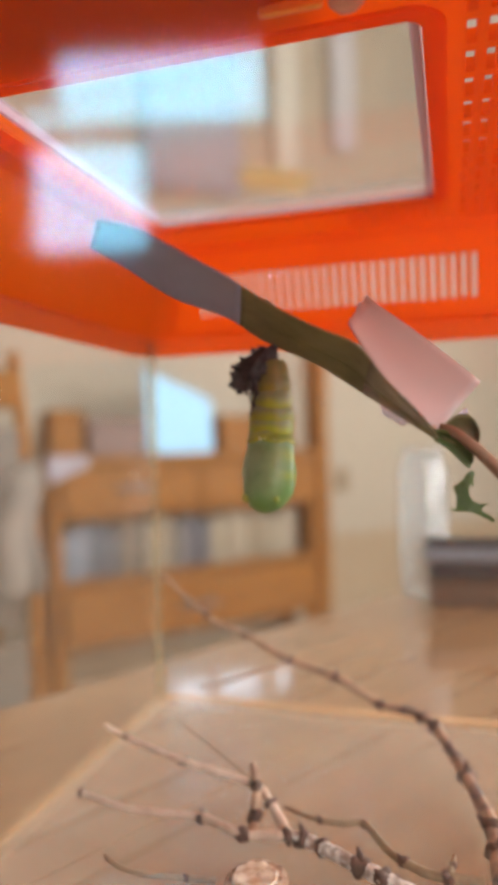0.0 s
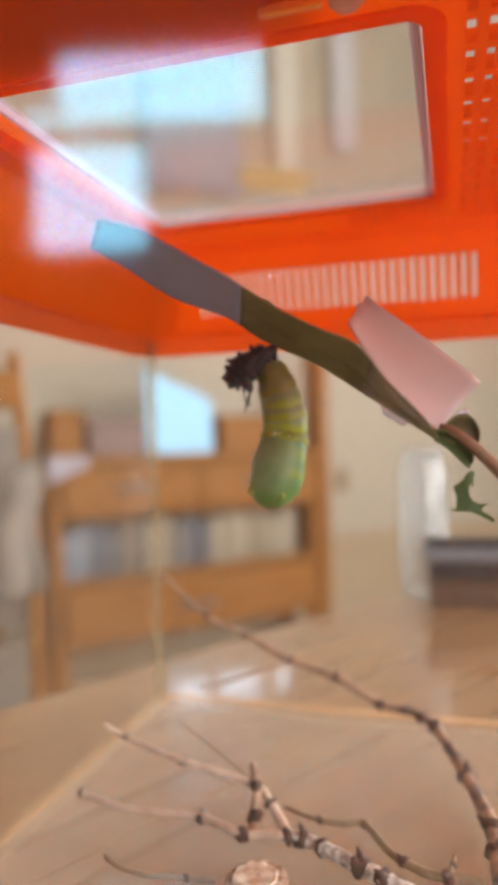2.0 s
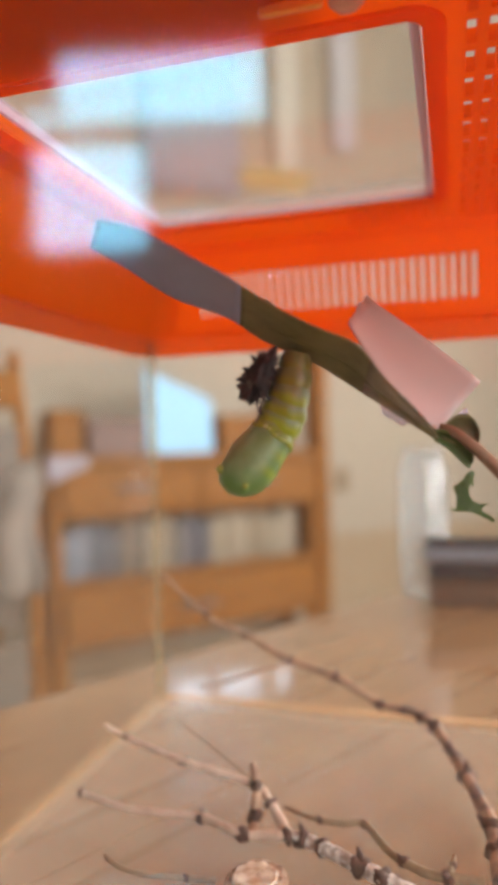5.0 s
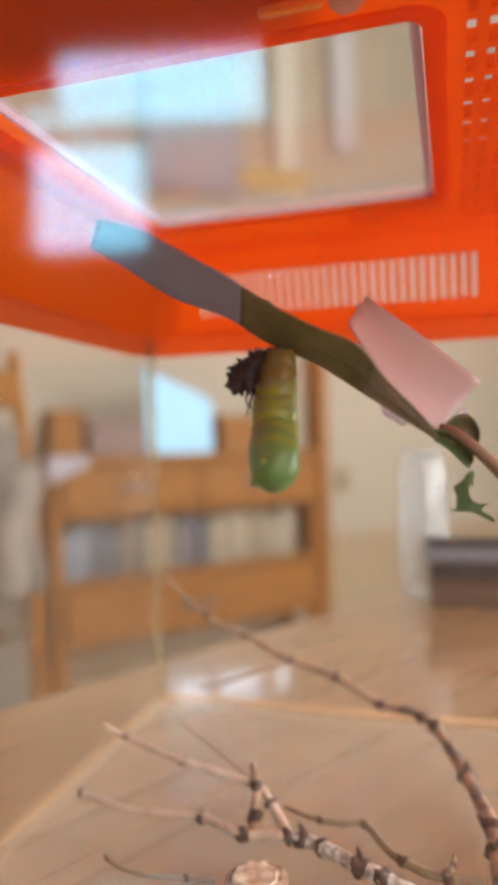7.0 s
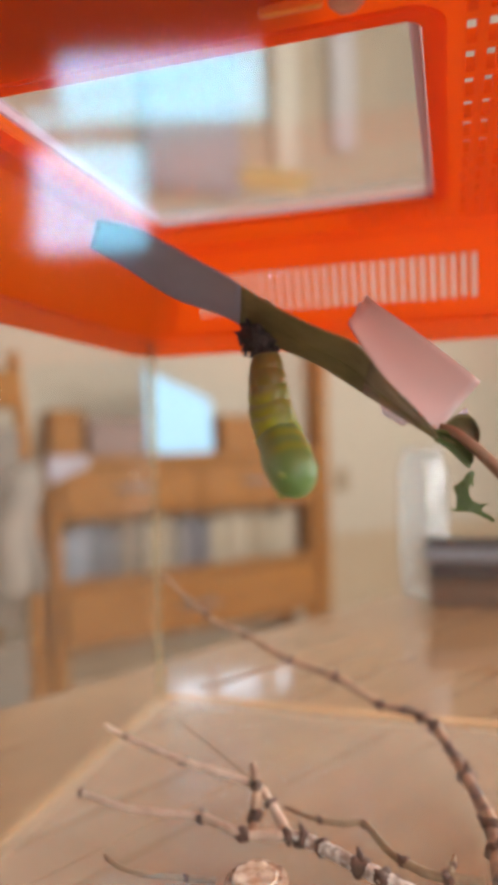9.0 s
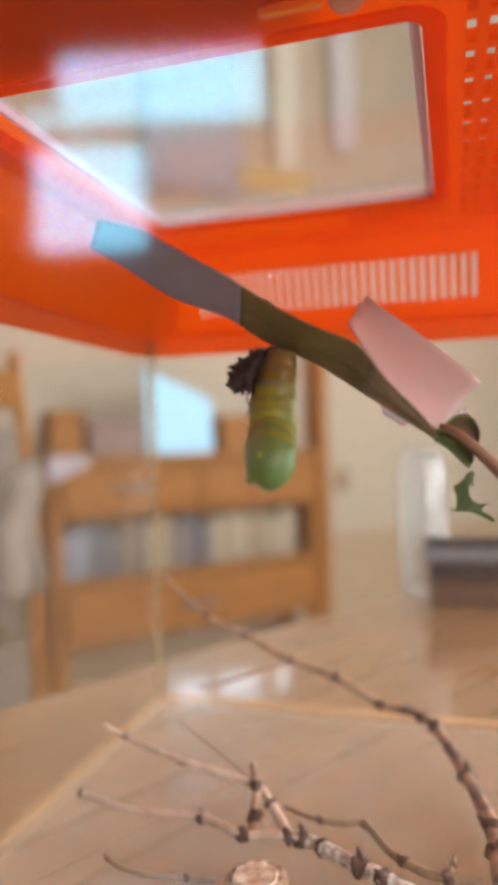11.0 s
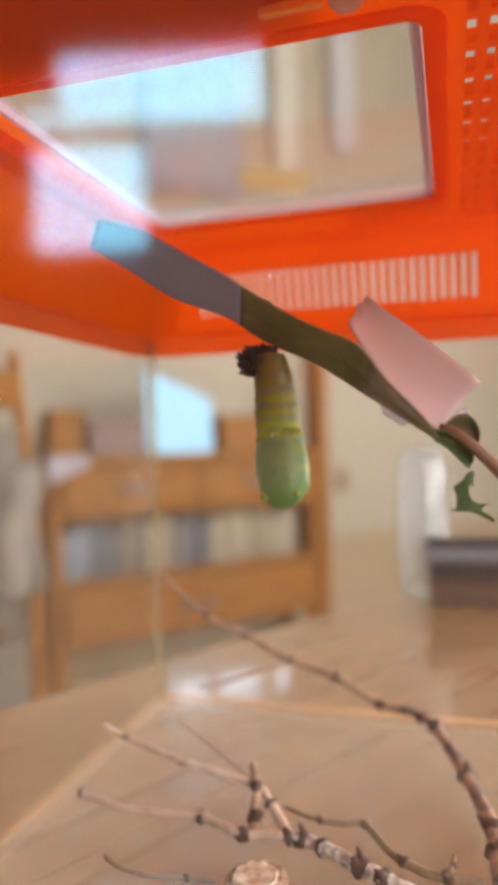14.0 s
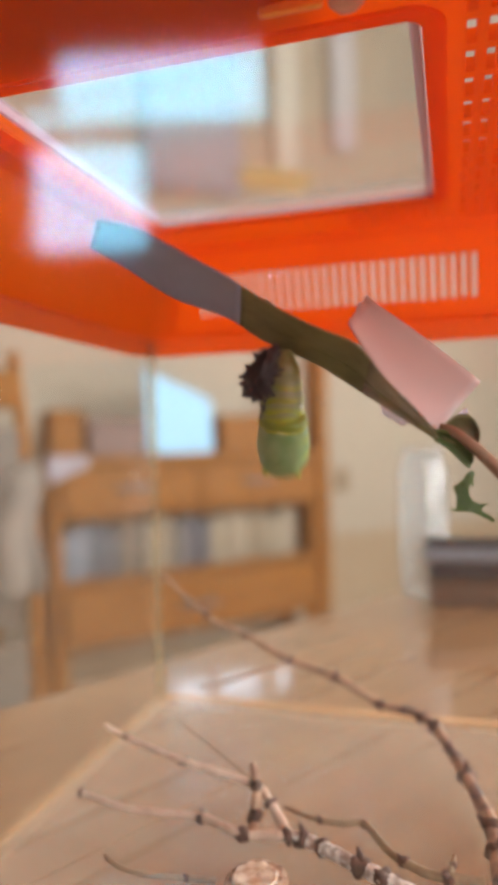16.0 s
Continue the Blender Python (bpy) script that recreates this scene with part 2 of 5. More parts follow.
# bark of the thin dark twigs, and the tone of the modelled twig shadow
DARK_BARK_AND_SHADOW = surface("dark_bark_and_twig_shadow", (0.34, 0.24, 0.15), (0.22, 0.15, 0.09), 0.8, scale=200, fine=900, bump=0.5)
# kept dark so that the unseen walls mirror little in the tank
DARK_WALL = surface("dark_unseen_wall", (0.10, 0.066, 0.046), (0.07, 0.045, 0.032), 0.5, scale=3, stretch=(6, 6, 1), fine=120, bump=0.06)
CUSHION = surface("pale_grey_cloth", (0.29, 0.245, 0.21), (0.245, 0.205, 0.175), 0.95, scale=25, fine=500, bump=0.3)
SKY_HIGH = glow("daylight_high", (0.70, 0.84, 1.0), 3.2)

# ---- mesh tools ----


def part(name, bm, material, parent=None, label="", m=None, smooth=False):
    """Links a bmesh as one mesh object, under a thing or a part."""
    me = bpy.data.meshes.new(name)
    bm.normal_update()
    bm.to_mesh(me)
    bm.free()
    for mt in (material if isinstance(material, (list, tuple)) else [material]):
        me.materials.append(mt)
    if smooth:
        me.polygons.foreach_set("use_smooth", [True] * len(me.polygons))
    ob = new(name, me)
    if parent:
        ob.parent = parent
    if m is not None:
        ob.matrix_basis = m
    if label:
        ob["label"] = label
    return ob


def thing(name, m, label, category, group="", kind=""):
    ob = new(name)
    ob.empty_display_size = 0.02
    ob.matrix_basis = m
    return tagged(ob, label, category, group, kind)


def block(x0, x1, y0, y1, z0, z1, bevel=0.0, bm=None):
    bm = bm or bmesh.new()
    b2 = bmesh.new()
    bmesh.ops.create_cube(b2, size=1)
    for v in b2.verts:
        v.co = Vector((x0 + (v.co.x + 0.5) * (x1 - x0), y0 + (v.co.y + 0.5) * (y1 - y0), z0 + (v.co.z + 0.5) * (z1 - z0)))
    if bevel:
        bmesh.ops.bevel(b2, geom=b2.edges[:], offset=bevel, segments=2, affect="EDGES", profile=0.6)
    me = bpy.data.meshes.new("tmp")
    b2.to_mesh(me)
    b2.free()
    bm.from_mesh(me)
    bpy.data.meshes.remove(me)
    return bm


def lathe(profile, n=24, bm=None):
    """Turns (radius, z) pairs round the z axis; a radius of 0 closes the end."""
    bm = bm or bmesh.new()
    rings = []
    for r, z in profile:
        if r <= 1e-7:
            rings.append([bm.verts.new((0, 0, z))])
        else:
            rings.append([bm.verts.new((r * math.cos(2 * math.pi * i / n), r * math.sin(2 * math.pi * i / n), z)) for i in range(n)])
    for a, b in zip(rings, rings[1:]):
        for i in range(n):
            j = (i + 1) % n
            f = [a[i % len(a)], a[j % len(a)], b[j % len(b)], b[i % len(b)]]
            f = list(dict.fromkeys(f))
            if len(f) > 2:
                bm.faces.new(f)
    bmesh.ops.recalc_face_normals(bm, faces=bm.faces[:])
    return bm


def smooth_line(points, steps=6):
    """Catmull-Rom line through points."""
    p = [Vector(q) for q in points]
    p = [2 * p[0] - p[1]] + p + [2 * p[-1] - p[-2]]
    out = []
    for i in range(1, len(p) - 2):
        for k in range(steps):
            t = k / steps
            a, b, c, d = p[i - 1], p[i], p[i + 1], p[i + 2]
            out.append(0.5 * ((2 * b) + (c - a) * t + (2 * a - 5 * b + 4 * c - d) * t * t + (3 * b - a - 3 * c + d) * t ** 3))
    out.append(p[-2])
    return out


def tube(line, radius, n=10, rough=0.0, seed=0, bm=None, cap=True):
    """A tube of a radius that may change along the line (a function of 0..1)."""
    bm = bm or bmesh.new()
    rings, side = [], Vector((0.3, 0.2, 1)).normalized()
    for k, q in enumerate(line):
        d = (line[min(k + 1, len(line) - 1)] - line[max(k - 1, 0)]).normalized()
        side = (side - d * side.dot(d)).normalized()
        other = d.cross(side)
        r = radius(k / (len(line) - 1)) if callable(radius) else radius
        ring = []
        for i in range(n):
            a = 2 * math.pi * i / n
            o = side * math.cos(a) + other * math.sin(a)
            rr = r * (1 + rough * noise.noise(Vector((q + o * r) * 420) + Vector((seed, 0, 0))))
            ring.append(bm.verts.new(q + o * rr))
        rings.append(ring)
    for a, b in zip(rings, rings[1:]):
        for i in range(n):
            bm.faces.new([a[i], a[(i + 1) % n], b[(i + 1) % n], b[i]])
    if cap:
        bm.faces.new(rings[0][::-1])
        bm.faces.new(rings[-1])
    bmesh.ops.recalc_face_normals(bm, faces=bm.faces[:])
    return bm


def plate(xs, ys, hole, place, thick, bm=None):
    """A plate on the grid xs by ys with the cells left out for which hole(x, y) holds; place(x, y, h) puts a point in space."""
    bm = bm or bmesh.new()
    vs = {}

    def v(i, j, h):
        if (i, j, h) not in vs:
            vs[i, j, h] = bm.verts.new(place(xs[i], ys[j], h * thick))
        return vs[i, j, h]
    nx, ny = len(xs) - 1, len(ys) - 1
    solid = {(i, j) for i in range(nx) for j in range(ny) if not hole((xs[i] + xs[i + 1]) / 2, (ys[j] + ys[j + 1]) / 2)}
    for i, j in solid:
        bm.faces.new([v(i, j, 0), v(i, j + 1, 0), v(i + 1, j + 1, 0), v(i + 1, j, 0)])
        bm.faces.new([v(i, j, 1), v(i + 1, j, 1), v(i + 1, j + 1, 1), v(i, j + 1, 1)])
        for di, dj, a, b in ((-1, 0, (i, j), (i, j + 1)), (1, 0, (i + 1, j + 1), (i + 1, j)), (0, -1, (i + 1, j), (i, j)), (0, 1, (i, j + 1), (i + 1, j + 1))):
            if (i + di, j + dj) not in solid:
                bm.faces.new([v(*a, 0), v(*a, 1), v(*b, 1), v(*b, 0)])
    bmesh.ops.recalc_face_normals(bm, faces=bm.faces[:])
    return bm


def sheet(rows, bm=None):
    """A grid of faces through rows of points."""
    bm = bm or bmesh.new()
    g = [[bm.verts.new(p) for p in r] for r in rows]
    for a, b in zip(g, g[1:]):
        for i in range(len(a) - 1):
            bm.faces.new([a[i], a[i + 1], b[i + 1], b[i]])
    return bm


def thicken(ob, t, offset=0.0):
    md = ob.modifiers.new("thickness", "SOLIDIFY")
    md.thickness, md.offset = t, offset
    return ob

# ---- the room ----


def along_a(b, sign):
    return lambda x, z, h: ROOM @ Vector((x, b + sign * h, z))


def along_b(a, sign):
    return lambda y, z, h: ROOM @ Vector((a + sign * h, y, z))


# the bay: a wall added unseen across the room's corner; its window, one wide light over a narrower one, follows its
# reflection
BAY = pose(-0.315, -1.364, 0, 0, 0, 167)
BAY_U = (-1.45, 0.045, 0.302, 0.500, 0.562, 0.80)
BAY_Z = (0.53, 0.772, 0.800, 0.856, 0.968)


def room():
    A0, A1, B0, B1 = -1.6, 3.0, -2.0, 2.62
    zs = [FLOOR_Z, 0.0, 1.5, CEIL_Z]
    tagged(part("wall_north", plate([A0 - 0.12, 0.80, 1.36, A1 + 0.12], [FLOOR_Z, 0.83, 0.99, CEIL_Z], lambda x, z: 0.8 < x < 1.36 and 0.83 < z < 0.99, along_a(B1, 1), 0.12), PAINT),
           "cream painted plaster wall behind the sideboard", "wall", kind="structure")
    tagged(part("wall_south", plate([-0.3, 0.0, 1.9, A1 + 0.12], zs, lambda x, z: 0.0 < x < 1.9 and 0 < z < 1.5, along_a(B0, -1), 0.12), DARK_WALL),
           "unseen wall kept dark against reflections, with an added wide window opening", "wall", kind="structure")
    tagged(part("wall_east", plate([B0, -0.95, 0.55, B1], zs, lambda y, z: -0.95 < y < 0.55 and 0 < z < 1.5, along_b(A1, 1), 0.12), DARK_WALL),
           "unseen wall kept dark against reflections, with an added window opening", "wall", kind="structure")
    tagged(part("wall_west", plate([-0.25, B1], [FLOOR_Z, CEIL_Z], lambda y, z: False, along_b(A0, -1), 0.12), PAINT),
           "plain cream painted wall", "wall", kind="structure")
    U = BAY_U

    def opening(u, z):
        return (U[1] < u < U[3] and BAY_Z[2] < z < BAY_Z[4]) or (U[3] < u < U[4] and BAY_Z[2] < z < BAY_Z[3]) or (U[2] < u < U[4] and BAY_Z[0] < z < BAY_Z[1])
    tagged(part("wall_bay", plate([U[0], *U[1:5], U[5]], [FLOOR_Z, *BAY_Z, CEIL_Z], opening, lambda u, z, h: BAY @ Vector((u, h, z)), 0.05), DARK_WALL),
           "unseen dark wall added round a window stepped to its reflection", "wall", kind="structure")
    fl = part("floor", block(A0, A1, B0, B1, FLOOR_Z - 0.05, FLOOR_Z), CARPET, m=ROOM)
    tagged(fl, "beige carpeted floor", "floor", kind="structure")
    ce = part("ceiling", block(A0, A1, B0, B1, CEIL_Z, CEIL_Z + 0.05), CEILING, m=ROOM)
    tagged(ce, "warm white painted ceiling", "ceiling", kind="structure")
    bb = part("baseboard", block(A0, A1, B1 - 0.014, B1 - 0.001, FLOOR_Z, FLOOR_Z + 0.09, 0.003), TAN, m=ROOM)
    tagged(bb, "tan painted baseboard along the wall", "baseboard", kind="structure")

    # the bay window whose sky is mirrored in the tank
    w = thing("window_1", BAY, "white bay window with bright blue-white sky outside", "window", kind="structure")
    for u0, u1, z0, z1 in ((U[1], U[3], BAY_Z[2], BAY_Z[4]), (U[3] + 0.001, U[4], BAY_Z[2], BAY_Z[3]), (U[2], U[4], BAY_Z[0], BAY_Z[1])):
        fr = block(u0, u0 + 0.006, 0.015, 0.035, z0, z1)
        for a0, a1, c0, c1 in ((u1 - 0.006, u1, z0, z1), (u0 + 0.006, u1 - 0.006, z0, z0 + 0.006), (u0 + 0.006, u1 - 0.006, z1 - 0.006, z1)):
            block(a0, a1, 0.015, 0.035, c0, c1, bm=fr)
        part("window_frame", fr, WHITE, w)
        p = part("pane", block(u0 + 0.006, u1 - 0.006, 0.023, 0.027, z0 + 0.006, z1 - 0.006), PANE, w)
        p.visible_shadow = False
    sk = part("backdrop", block(U[1] - 0.25, U[4] + 0.25, 0.30, 0.32, BAY_Z[0] - 0.2, BAY_Z[4] + 0.3), DAY, m=BAY)
    tagged(sk, "bright pale blue sky outside the window", "sky", kind="structure")
    tagged(part("wainscot", block(1.42, A1 - 0.001, B1 - 0.012, B1 - 0.0005, FLOOR_Z + 0.09, -0.30, 0.003), TAN, m=ROOM), "tan painted lower wall panel", "wall panel", kind="structure")

    w = thing("window_4", ROOM, "narrow high window with white bars", "window", kind="structure")
    for x0, x1 in ((0.80, 0.82), (0.97, 1.01), (1.20, 1.27), (1.34, 1.36)):
        part("bar", block(x0, x1, B1 + 0.03, B1 + 0.06, 0.83, 0.99), WHITE, w)
    part("pane", block(0.82, 1.34, B1 + 0.062, B1 + 0.066, 0.83, 0.99), PANE, w).visible_shadow = False
    tagged(part("backdrop_north", block(0.6, 1.56, B1 + 0.30, B1 + 0.32, 0.7, 1.4), SKY_HIGH, m=ROOM), "pale bright sky outside the high window", "sky", kind="structure")

    # added windows out of view that frame the two fill lamps
    for nm, m, wd in (("added_window_south", ROOM @ pose(0.95, -2.06, 0.75), 1.9), ("added_window_east", ROOM @ pose(3.06, -0.2, 0.75, 0, 0, 90), 1.5)):
        w = thing(nm, m, "unseen white framed window, added around a fill lamp", "window", kind="structure")
        fr = block(-wd / 2, -wd / 2 + 0.05, -0.03, 0.03, -0.75, 0.75)
        for x0, x1, z0, z1 in ((wd / 2 - 0.05, wd / 2, -0.75, 0.75), (-wd / 2 + 0.05, wd / 2 - 0.05, -0.75, -0.7), (-wd / 2 + 0.05, wd / 2 - 0.05, 0.7, 0.75), (-0.02, 0.02, -0.7, 0.7)):
            block(x0, x1, -0.03, 0.03, z0, z1, bm=fr)
        part("window_frame", fr, WHITE, w)


def wall_things():
    # the wide blue-grey sheet is added to give a blue-grey patch through the hatch
    for x, half, low, cloth_mat, lab in ((1.625, 0.06, 1.36, GREY_FABRIC, "narrow pale grey curtain hanging by the wall"), (1.345, 0.055, 1.24, CEILING, "narrow cream curtain hanging by the wall"),
                                         (0.93, 0.20, 1.10, BLUE_SHEET, "wide blue-grey sheet added by the wall behind the hatch")):
        c = thing("curtain", ROOM @ pose(x, 2.585, 0), lab, "curtain", "curtains on the wall")
        rows = [[(half * q, 0.005 * math.sin(q * half * 110), low + (1.93 - low) * k / 8) for q in np.linspace(-1, 1, 40)] for k in range(9)]
        thicken(part("cloth", sheet(rows), cloth_mat, c, smooth=True), 0.003)
        part("rod", tube([Vector((-half - 0.04, 0, 1.945)), Vector((half + 0.04, 0, 1.945))], 0.008), METAL, c)
    w = thing("wall_switch", ROOM @ pose(1.585, 2.6195, -0.07, 90, 0, 0), "small bronze light switch on the wall", "switch")
    part("plate", block(-0.035, 0.035, -0.05, 0.05, 0.0, 0.006, 0.002), BRONZE, w)
    part("rocker", block(-0.012, 0.012, -0.022, 0.022, 0.0062, 0.012, 0.002), BRONZE, w)
    h = thing("wall_shelf", ROOM @ pose(1.12, 2.50, 1.17), "small yellow pine wall shelf", "shelf")
    part("board", block(0, 0.31, 0, 0.119, 0.012, 0.030, 0.003), PINE, h)
    part("rail", block(0.01, 0.30, 0.09, 0.119, -0.01, 0.0115, 0.002), PINE, h)


def door():
    d = thing("door_1", ROOM @ pose(-0.32, 2.595, FLOOR_Z), "ivory panelled interior door, closed, in a brown wooden frame", "door", kind="structure")
    part("door_leaf", block(-0.40, 0.40, -0.02, 0.02, 0.005, 2.02, 0.003), DOOR, d)
    for z0, z1 in ((0.15, 0.75), (0.9, 1.85)):
        for x0, x1 in ((-0.33, -0.04), (0.04, 0.33)):
            part("panel", block(x0, x1, -0.028, -0.02, z0, z1, 0.004), DOOR, d)
    for x0, x1 in ((-0.48, -0.405), (0.405, 0.48)):
        part("door_jamb", block(x0, x1, -0.035, 0.02, 0, 2.1, 0.004), OAK_UP, d)
    part("door_head", block(-0.48, 0.48, -0.035, 0.02, 2.102, 2.17, 0.004), OAK, d)
    part("door_handle", lathe([(0, -0.07), (0.022, -0.065), (0.026, -0.05), (0.012, -0.03), (0.012, 0)], 16), METAL, d, "metal knob", pose(0.33, -0.02, 1.0, -90, 0, 0) @ pose(0, 0, 0, 180, 0, 0))


SIDE = ROOM @ pose(0.31, 2.27, 0, 0, 0, 7) @ pose(-0.31, -2.27, 0)       # the sideboard stands a little out from the wall


def sideboard():
    """Wooden sideboard with drawers, an open book shelf and a tall end post."""
    s = thing("sideboard", SIDE @ pose(0.31, 2.27, FLOOR_Z), "honey oak sideboard on short legs with drawers above an open bookshelf", "sideboard")
    W, D = 1.06, 0.20
    part("top", block(-0.02, W - 0.02, -0.02, D, 0.795, 0.825, 0.006), OAK, s)
    part("side_panel", block(0, 0.03, 0, D, 0.20, 0.793, 0.003), OAK_UP, s)
    part("side_panel", block(W - 0.05, W - 0.02, 0, D, 0.20, 0.793, 0.003), OAK_UP, s)
    part("back_panel", block(0.032, W - 0.052, D - 0.012, D - 0.002, 0.20, 0.793), OAK, s)
    for z in (0.618, 0.40, 0.20):
        part("shelf_board", block(0.032, W - 0.052, 0.0, D - 0.014, z, z + 0.02, 0.002), OAK, s)
    for k in range(2):
        x0 = 0.035 + k * 0.488
        dr = part("drawer", block(x0, x0 + 0.482, -0.018, 0.17, 0.643, 0.788, 0.004), OAK, s)
        part("handle", tube(smooth_line([(x0 + 0.17, -0.018, 0.72), (x0 + 0.19, -0.045, 0.72), (x0 + 0.28, -0.045, 0.72), (x0 + 0.30, -0.018, 0.72)]), 0.006, 8), METAL, dr, "metal bow handle")
    lo = part("drawer", block(0.035, W - 0.055, -0.018, 0.17, 0.222, 0.395, 0.004), OAK, s)
    part("handle", tube(smooth_line([(0.44, -0.018, 0.3), (0.46, -0.045, 0.3), (0.55, -0.045, 0.3), (0.57, -0.018, 0.3)]), 0.006, 8), METAL, lo, "metal bow handle")
    for x in (0.0, W - 0.07):
        for y in (0.0, D - 0.04):
            part("leg", block(x, x + 0.04, y, y + 0.04, 0, 0.1985, 0.004), OAK_UP, s)
    part("end_post", block(W - 0.019, W + 0.027, -0.02, 0.08, 0, 1.38, 0.008), OAK_UP, s, "tall square oak post")


def chair():
    """Wooden chair at the table's far side, pale cloth in its back."""
    c = thing("dining_chair", pose(-0.778, 0.803, FLOOR_Z, 0, 0, 36.8), "brown wooden dining chair with pale grey cloth back", "chair")
    for x in (-0.2, 0.2):
        part("back_post", tube(smooth_line([(x, 0.0, 0.0), (x, -0.01, 0.45), (x, 0.01, 0.75), (x - 0.02, 0.07, 1.02)], 8), 0.010, 12), OAK_UP, c, smooth=True)
        part("front_leg", tube(smooth_line([(x, 0.38, 0.0), (x, 0.38, 0.22), (x, 0.38, 0.42)], 4), 0.017, 12), OAK_UP, c, smooth=True)
    part("seat", block(-0.22, 0.22, -0.005, 0.40, 0.425, 0.465, 0.012), CUSHION, c, "pale grey cloth seat")
    part("top_rail", block(-0.183, 0.183, 0.028, 0.05, 0.93, 0.99, 0.006), OAK, c)
    part("back_cloth", block(-0.183, 0.183, 0.0, 0.018, 0.60, 0.90, 0.006), CUSHION, c, "pale grey cloth panel")


def cloth():
    """A pale grey cloth hung over the chair's back."""
    c = thing("grey_cloth", pose(-0.629, 0.889, 0.0, 0, 0, 36.8), "pale grey cloth hanging over the chair back", "cloth")
    rows = []
    for k in range(15):
        s = k / 14
        rows.append([(-0.16 + 0.20 * u + 0.006 * math.sin(9 * s), -0.012 - 0.008 * math.sin(u * 17 + 2 * s) + 0.045 * max(0, 1 - s * 6), 0.105 - 0.20 * s + 0.008 * math.sin(u * 6)) for u in np.linspace(0, 1, 24)])
    thicken(part("fabric", sheet(rows), CUSHION, c, smooth=True), 0.004)


def books():
    x = 0.345
    tones = [((0.30, 0.34, 0.42), 0.055), ((0.42, 0.46, 0.54), 0.05), ((0.22, 0.24, 0.30), 0.045), ((0.22, 0.22, 0.25), 0.05), ((0.35, 0.27, 0.2), 0.04), ((0.26, 0.2, 0.16), 0.045),
             ((0.60, 0.50, 0.37), 0.05), ((0.55, 0.46, 0.34), 0.05), ((0.28, 0.25, 0.24), 0.045), ((0.20, 0.20, 0.24), 0.06), ((0.26, 0.25, 0.29), 0.045), ((0.62, 0.52, 0.38), 0.06), ((0.58, 0.48, 0.36), 0.055), ((0.66, 0.56, 0.42), 0.05), ((0.5, 0.4, 0.28), 0.06), ((0.58, 0.49, 0.36), 0.05), ((0.62, 0.53, 0.4), 0.055), ((0.40, 0.34, 0.27), 0.05)]
    page = surface("book_pages", (0.72, 0.66, 0.54), rough=0.9, scale=60, fine=800)
    for i, (c, w) in enumerate(tones):
        cover = surface("book_cover", tuple(0.8 * v for v in c), rough=0.55, scale=30, fine=600, bump=0.15)
        h = 0.158 + 0.03 * ((i * 7) % 5) / 5
        b = thing("book", SIDE @ pose(x, 2.30 + 0.012 * ((i * 3) % 4), FLOOR_Z + 0.4202), "hardback book with plain cloth spine on the open shelf", "book", "books on the shelf")
        cv = block(0, 0.003, 0, 0.15, 0, h)
        block(w - 0.005, w - 0.002, 0, 0.15, 0, h, bm=cv)
        block(0.003, w - 0.005, 0, 0.004, 0, h, 0.0012, bm=cv)
        part("cover", cv, cover, b)
        part("pages", block(0.003, w - 0.005, 0.005, 0.145, 0.004, h - 0.004), page, b)
        x += w + 0.002


# a glowing pane stands in for a window's bright reflection
def reflection_pane():
    s = thing("window_reflection", SIDE @ pose(0.655, 2.31, 0.0755), "glowing pale blue pane in place of a window's reflection", "tablet")

    def pane(y0, y1, out):
        bm = bmesh.new()
        c = [(-out, -out), (0.255 + out, -out), (0.25 + out, 0.19 + out), (-0.005 - out, 0.295 + out)]
        loft([[(x, y0, z + 0.002 + out) for x, z in c], [(x, y1, z + 0.002 + out) for x, z in c]], bm)
        for y in (y0, y1):
            bm.faces.new([v for v in bm.verts if abs(v.co.y - y) < 1e-6])
        bmesh.ops.recalc_face_normals(bm, faces=bm.faces[:])
        return bm
    part("backing", pane(0.0, 0.012, 0.003), METAL, s)
    part("glow_face", pane(-0.004, -0.0005, 0.0), REFLECTION_GLOW, s, "pale blue glowing face")


def storage_boxes():
    for x, w, h, mat, lab in ((0.325, 0.10, 0.155, OAK, "brown wooden storage box with a flat lid on the sideboard"), (0.45, 0.19, 0.125, PURPLE_WOOD, "purplish brown storage box with a flat lid"),
                              (0.95, 0.30, 0.135, OAK, "brown wooden storage box with a flat lid on the sideboard")):
        b = thing("storage_box", SIDE @ pose(x, 2.30, 0.0752), lab, "box", "boxes on the sideboard")
        part("body", block(0, w, 0, 0.15, 0, h - 0.032, 0.003), mat, b)
        part("lid", block(-0.004, w + 0.004, -0.004, 0.154, h - 0.0315, h, 0.003), mat, b)


def napkin():
    """A white cloth hanging over the sideboard's front corner."""
    c = thing("folded_napkin", SIDE @ pose(0.292, 2.2495, 0.0755), "lavender-white folded napkin hanging over the sideboard corner", "napkin")
    rows = []
    for k in range(13):
        s = k / 12
        lie = max(0, 1 - s / 0.35)
        rows.append([(0.13 * u + 0.003 * math.sin(8 * s), 0.055 * lie - 0.005 * math.sin(u * 11) * (1 - lie) - 0.008 * (1 - lie), 0.002 + 0.003 * lie - max(0, s - 0.35) * (0.13 - 0.085 * u)) for u in np.linspace(0, 1, 20)])
    thicken(part("fabric", sheet(rows), NAPKIN, c, smooth=True), 0.003)


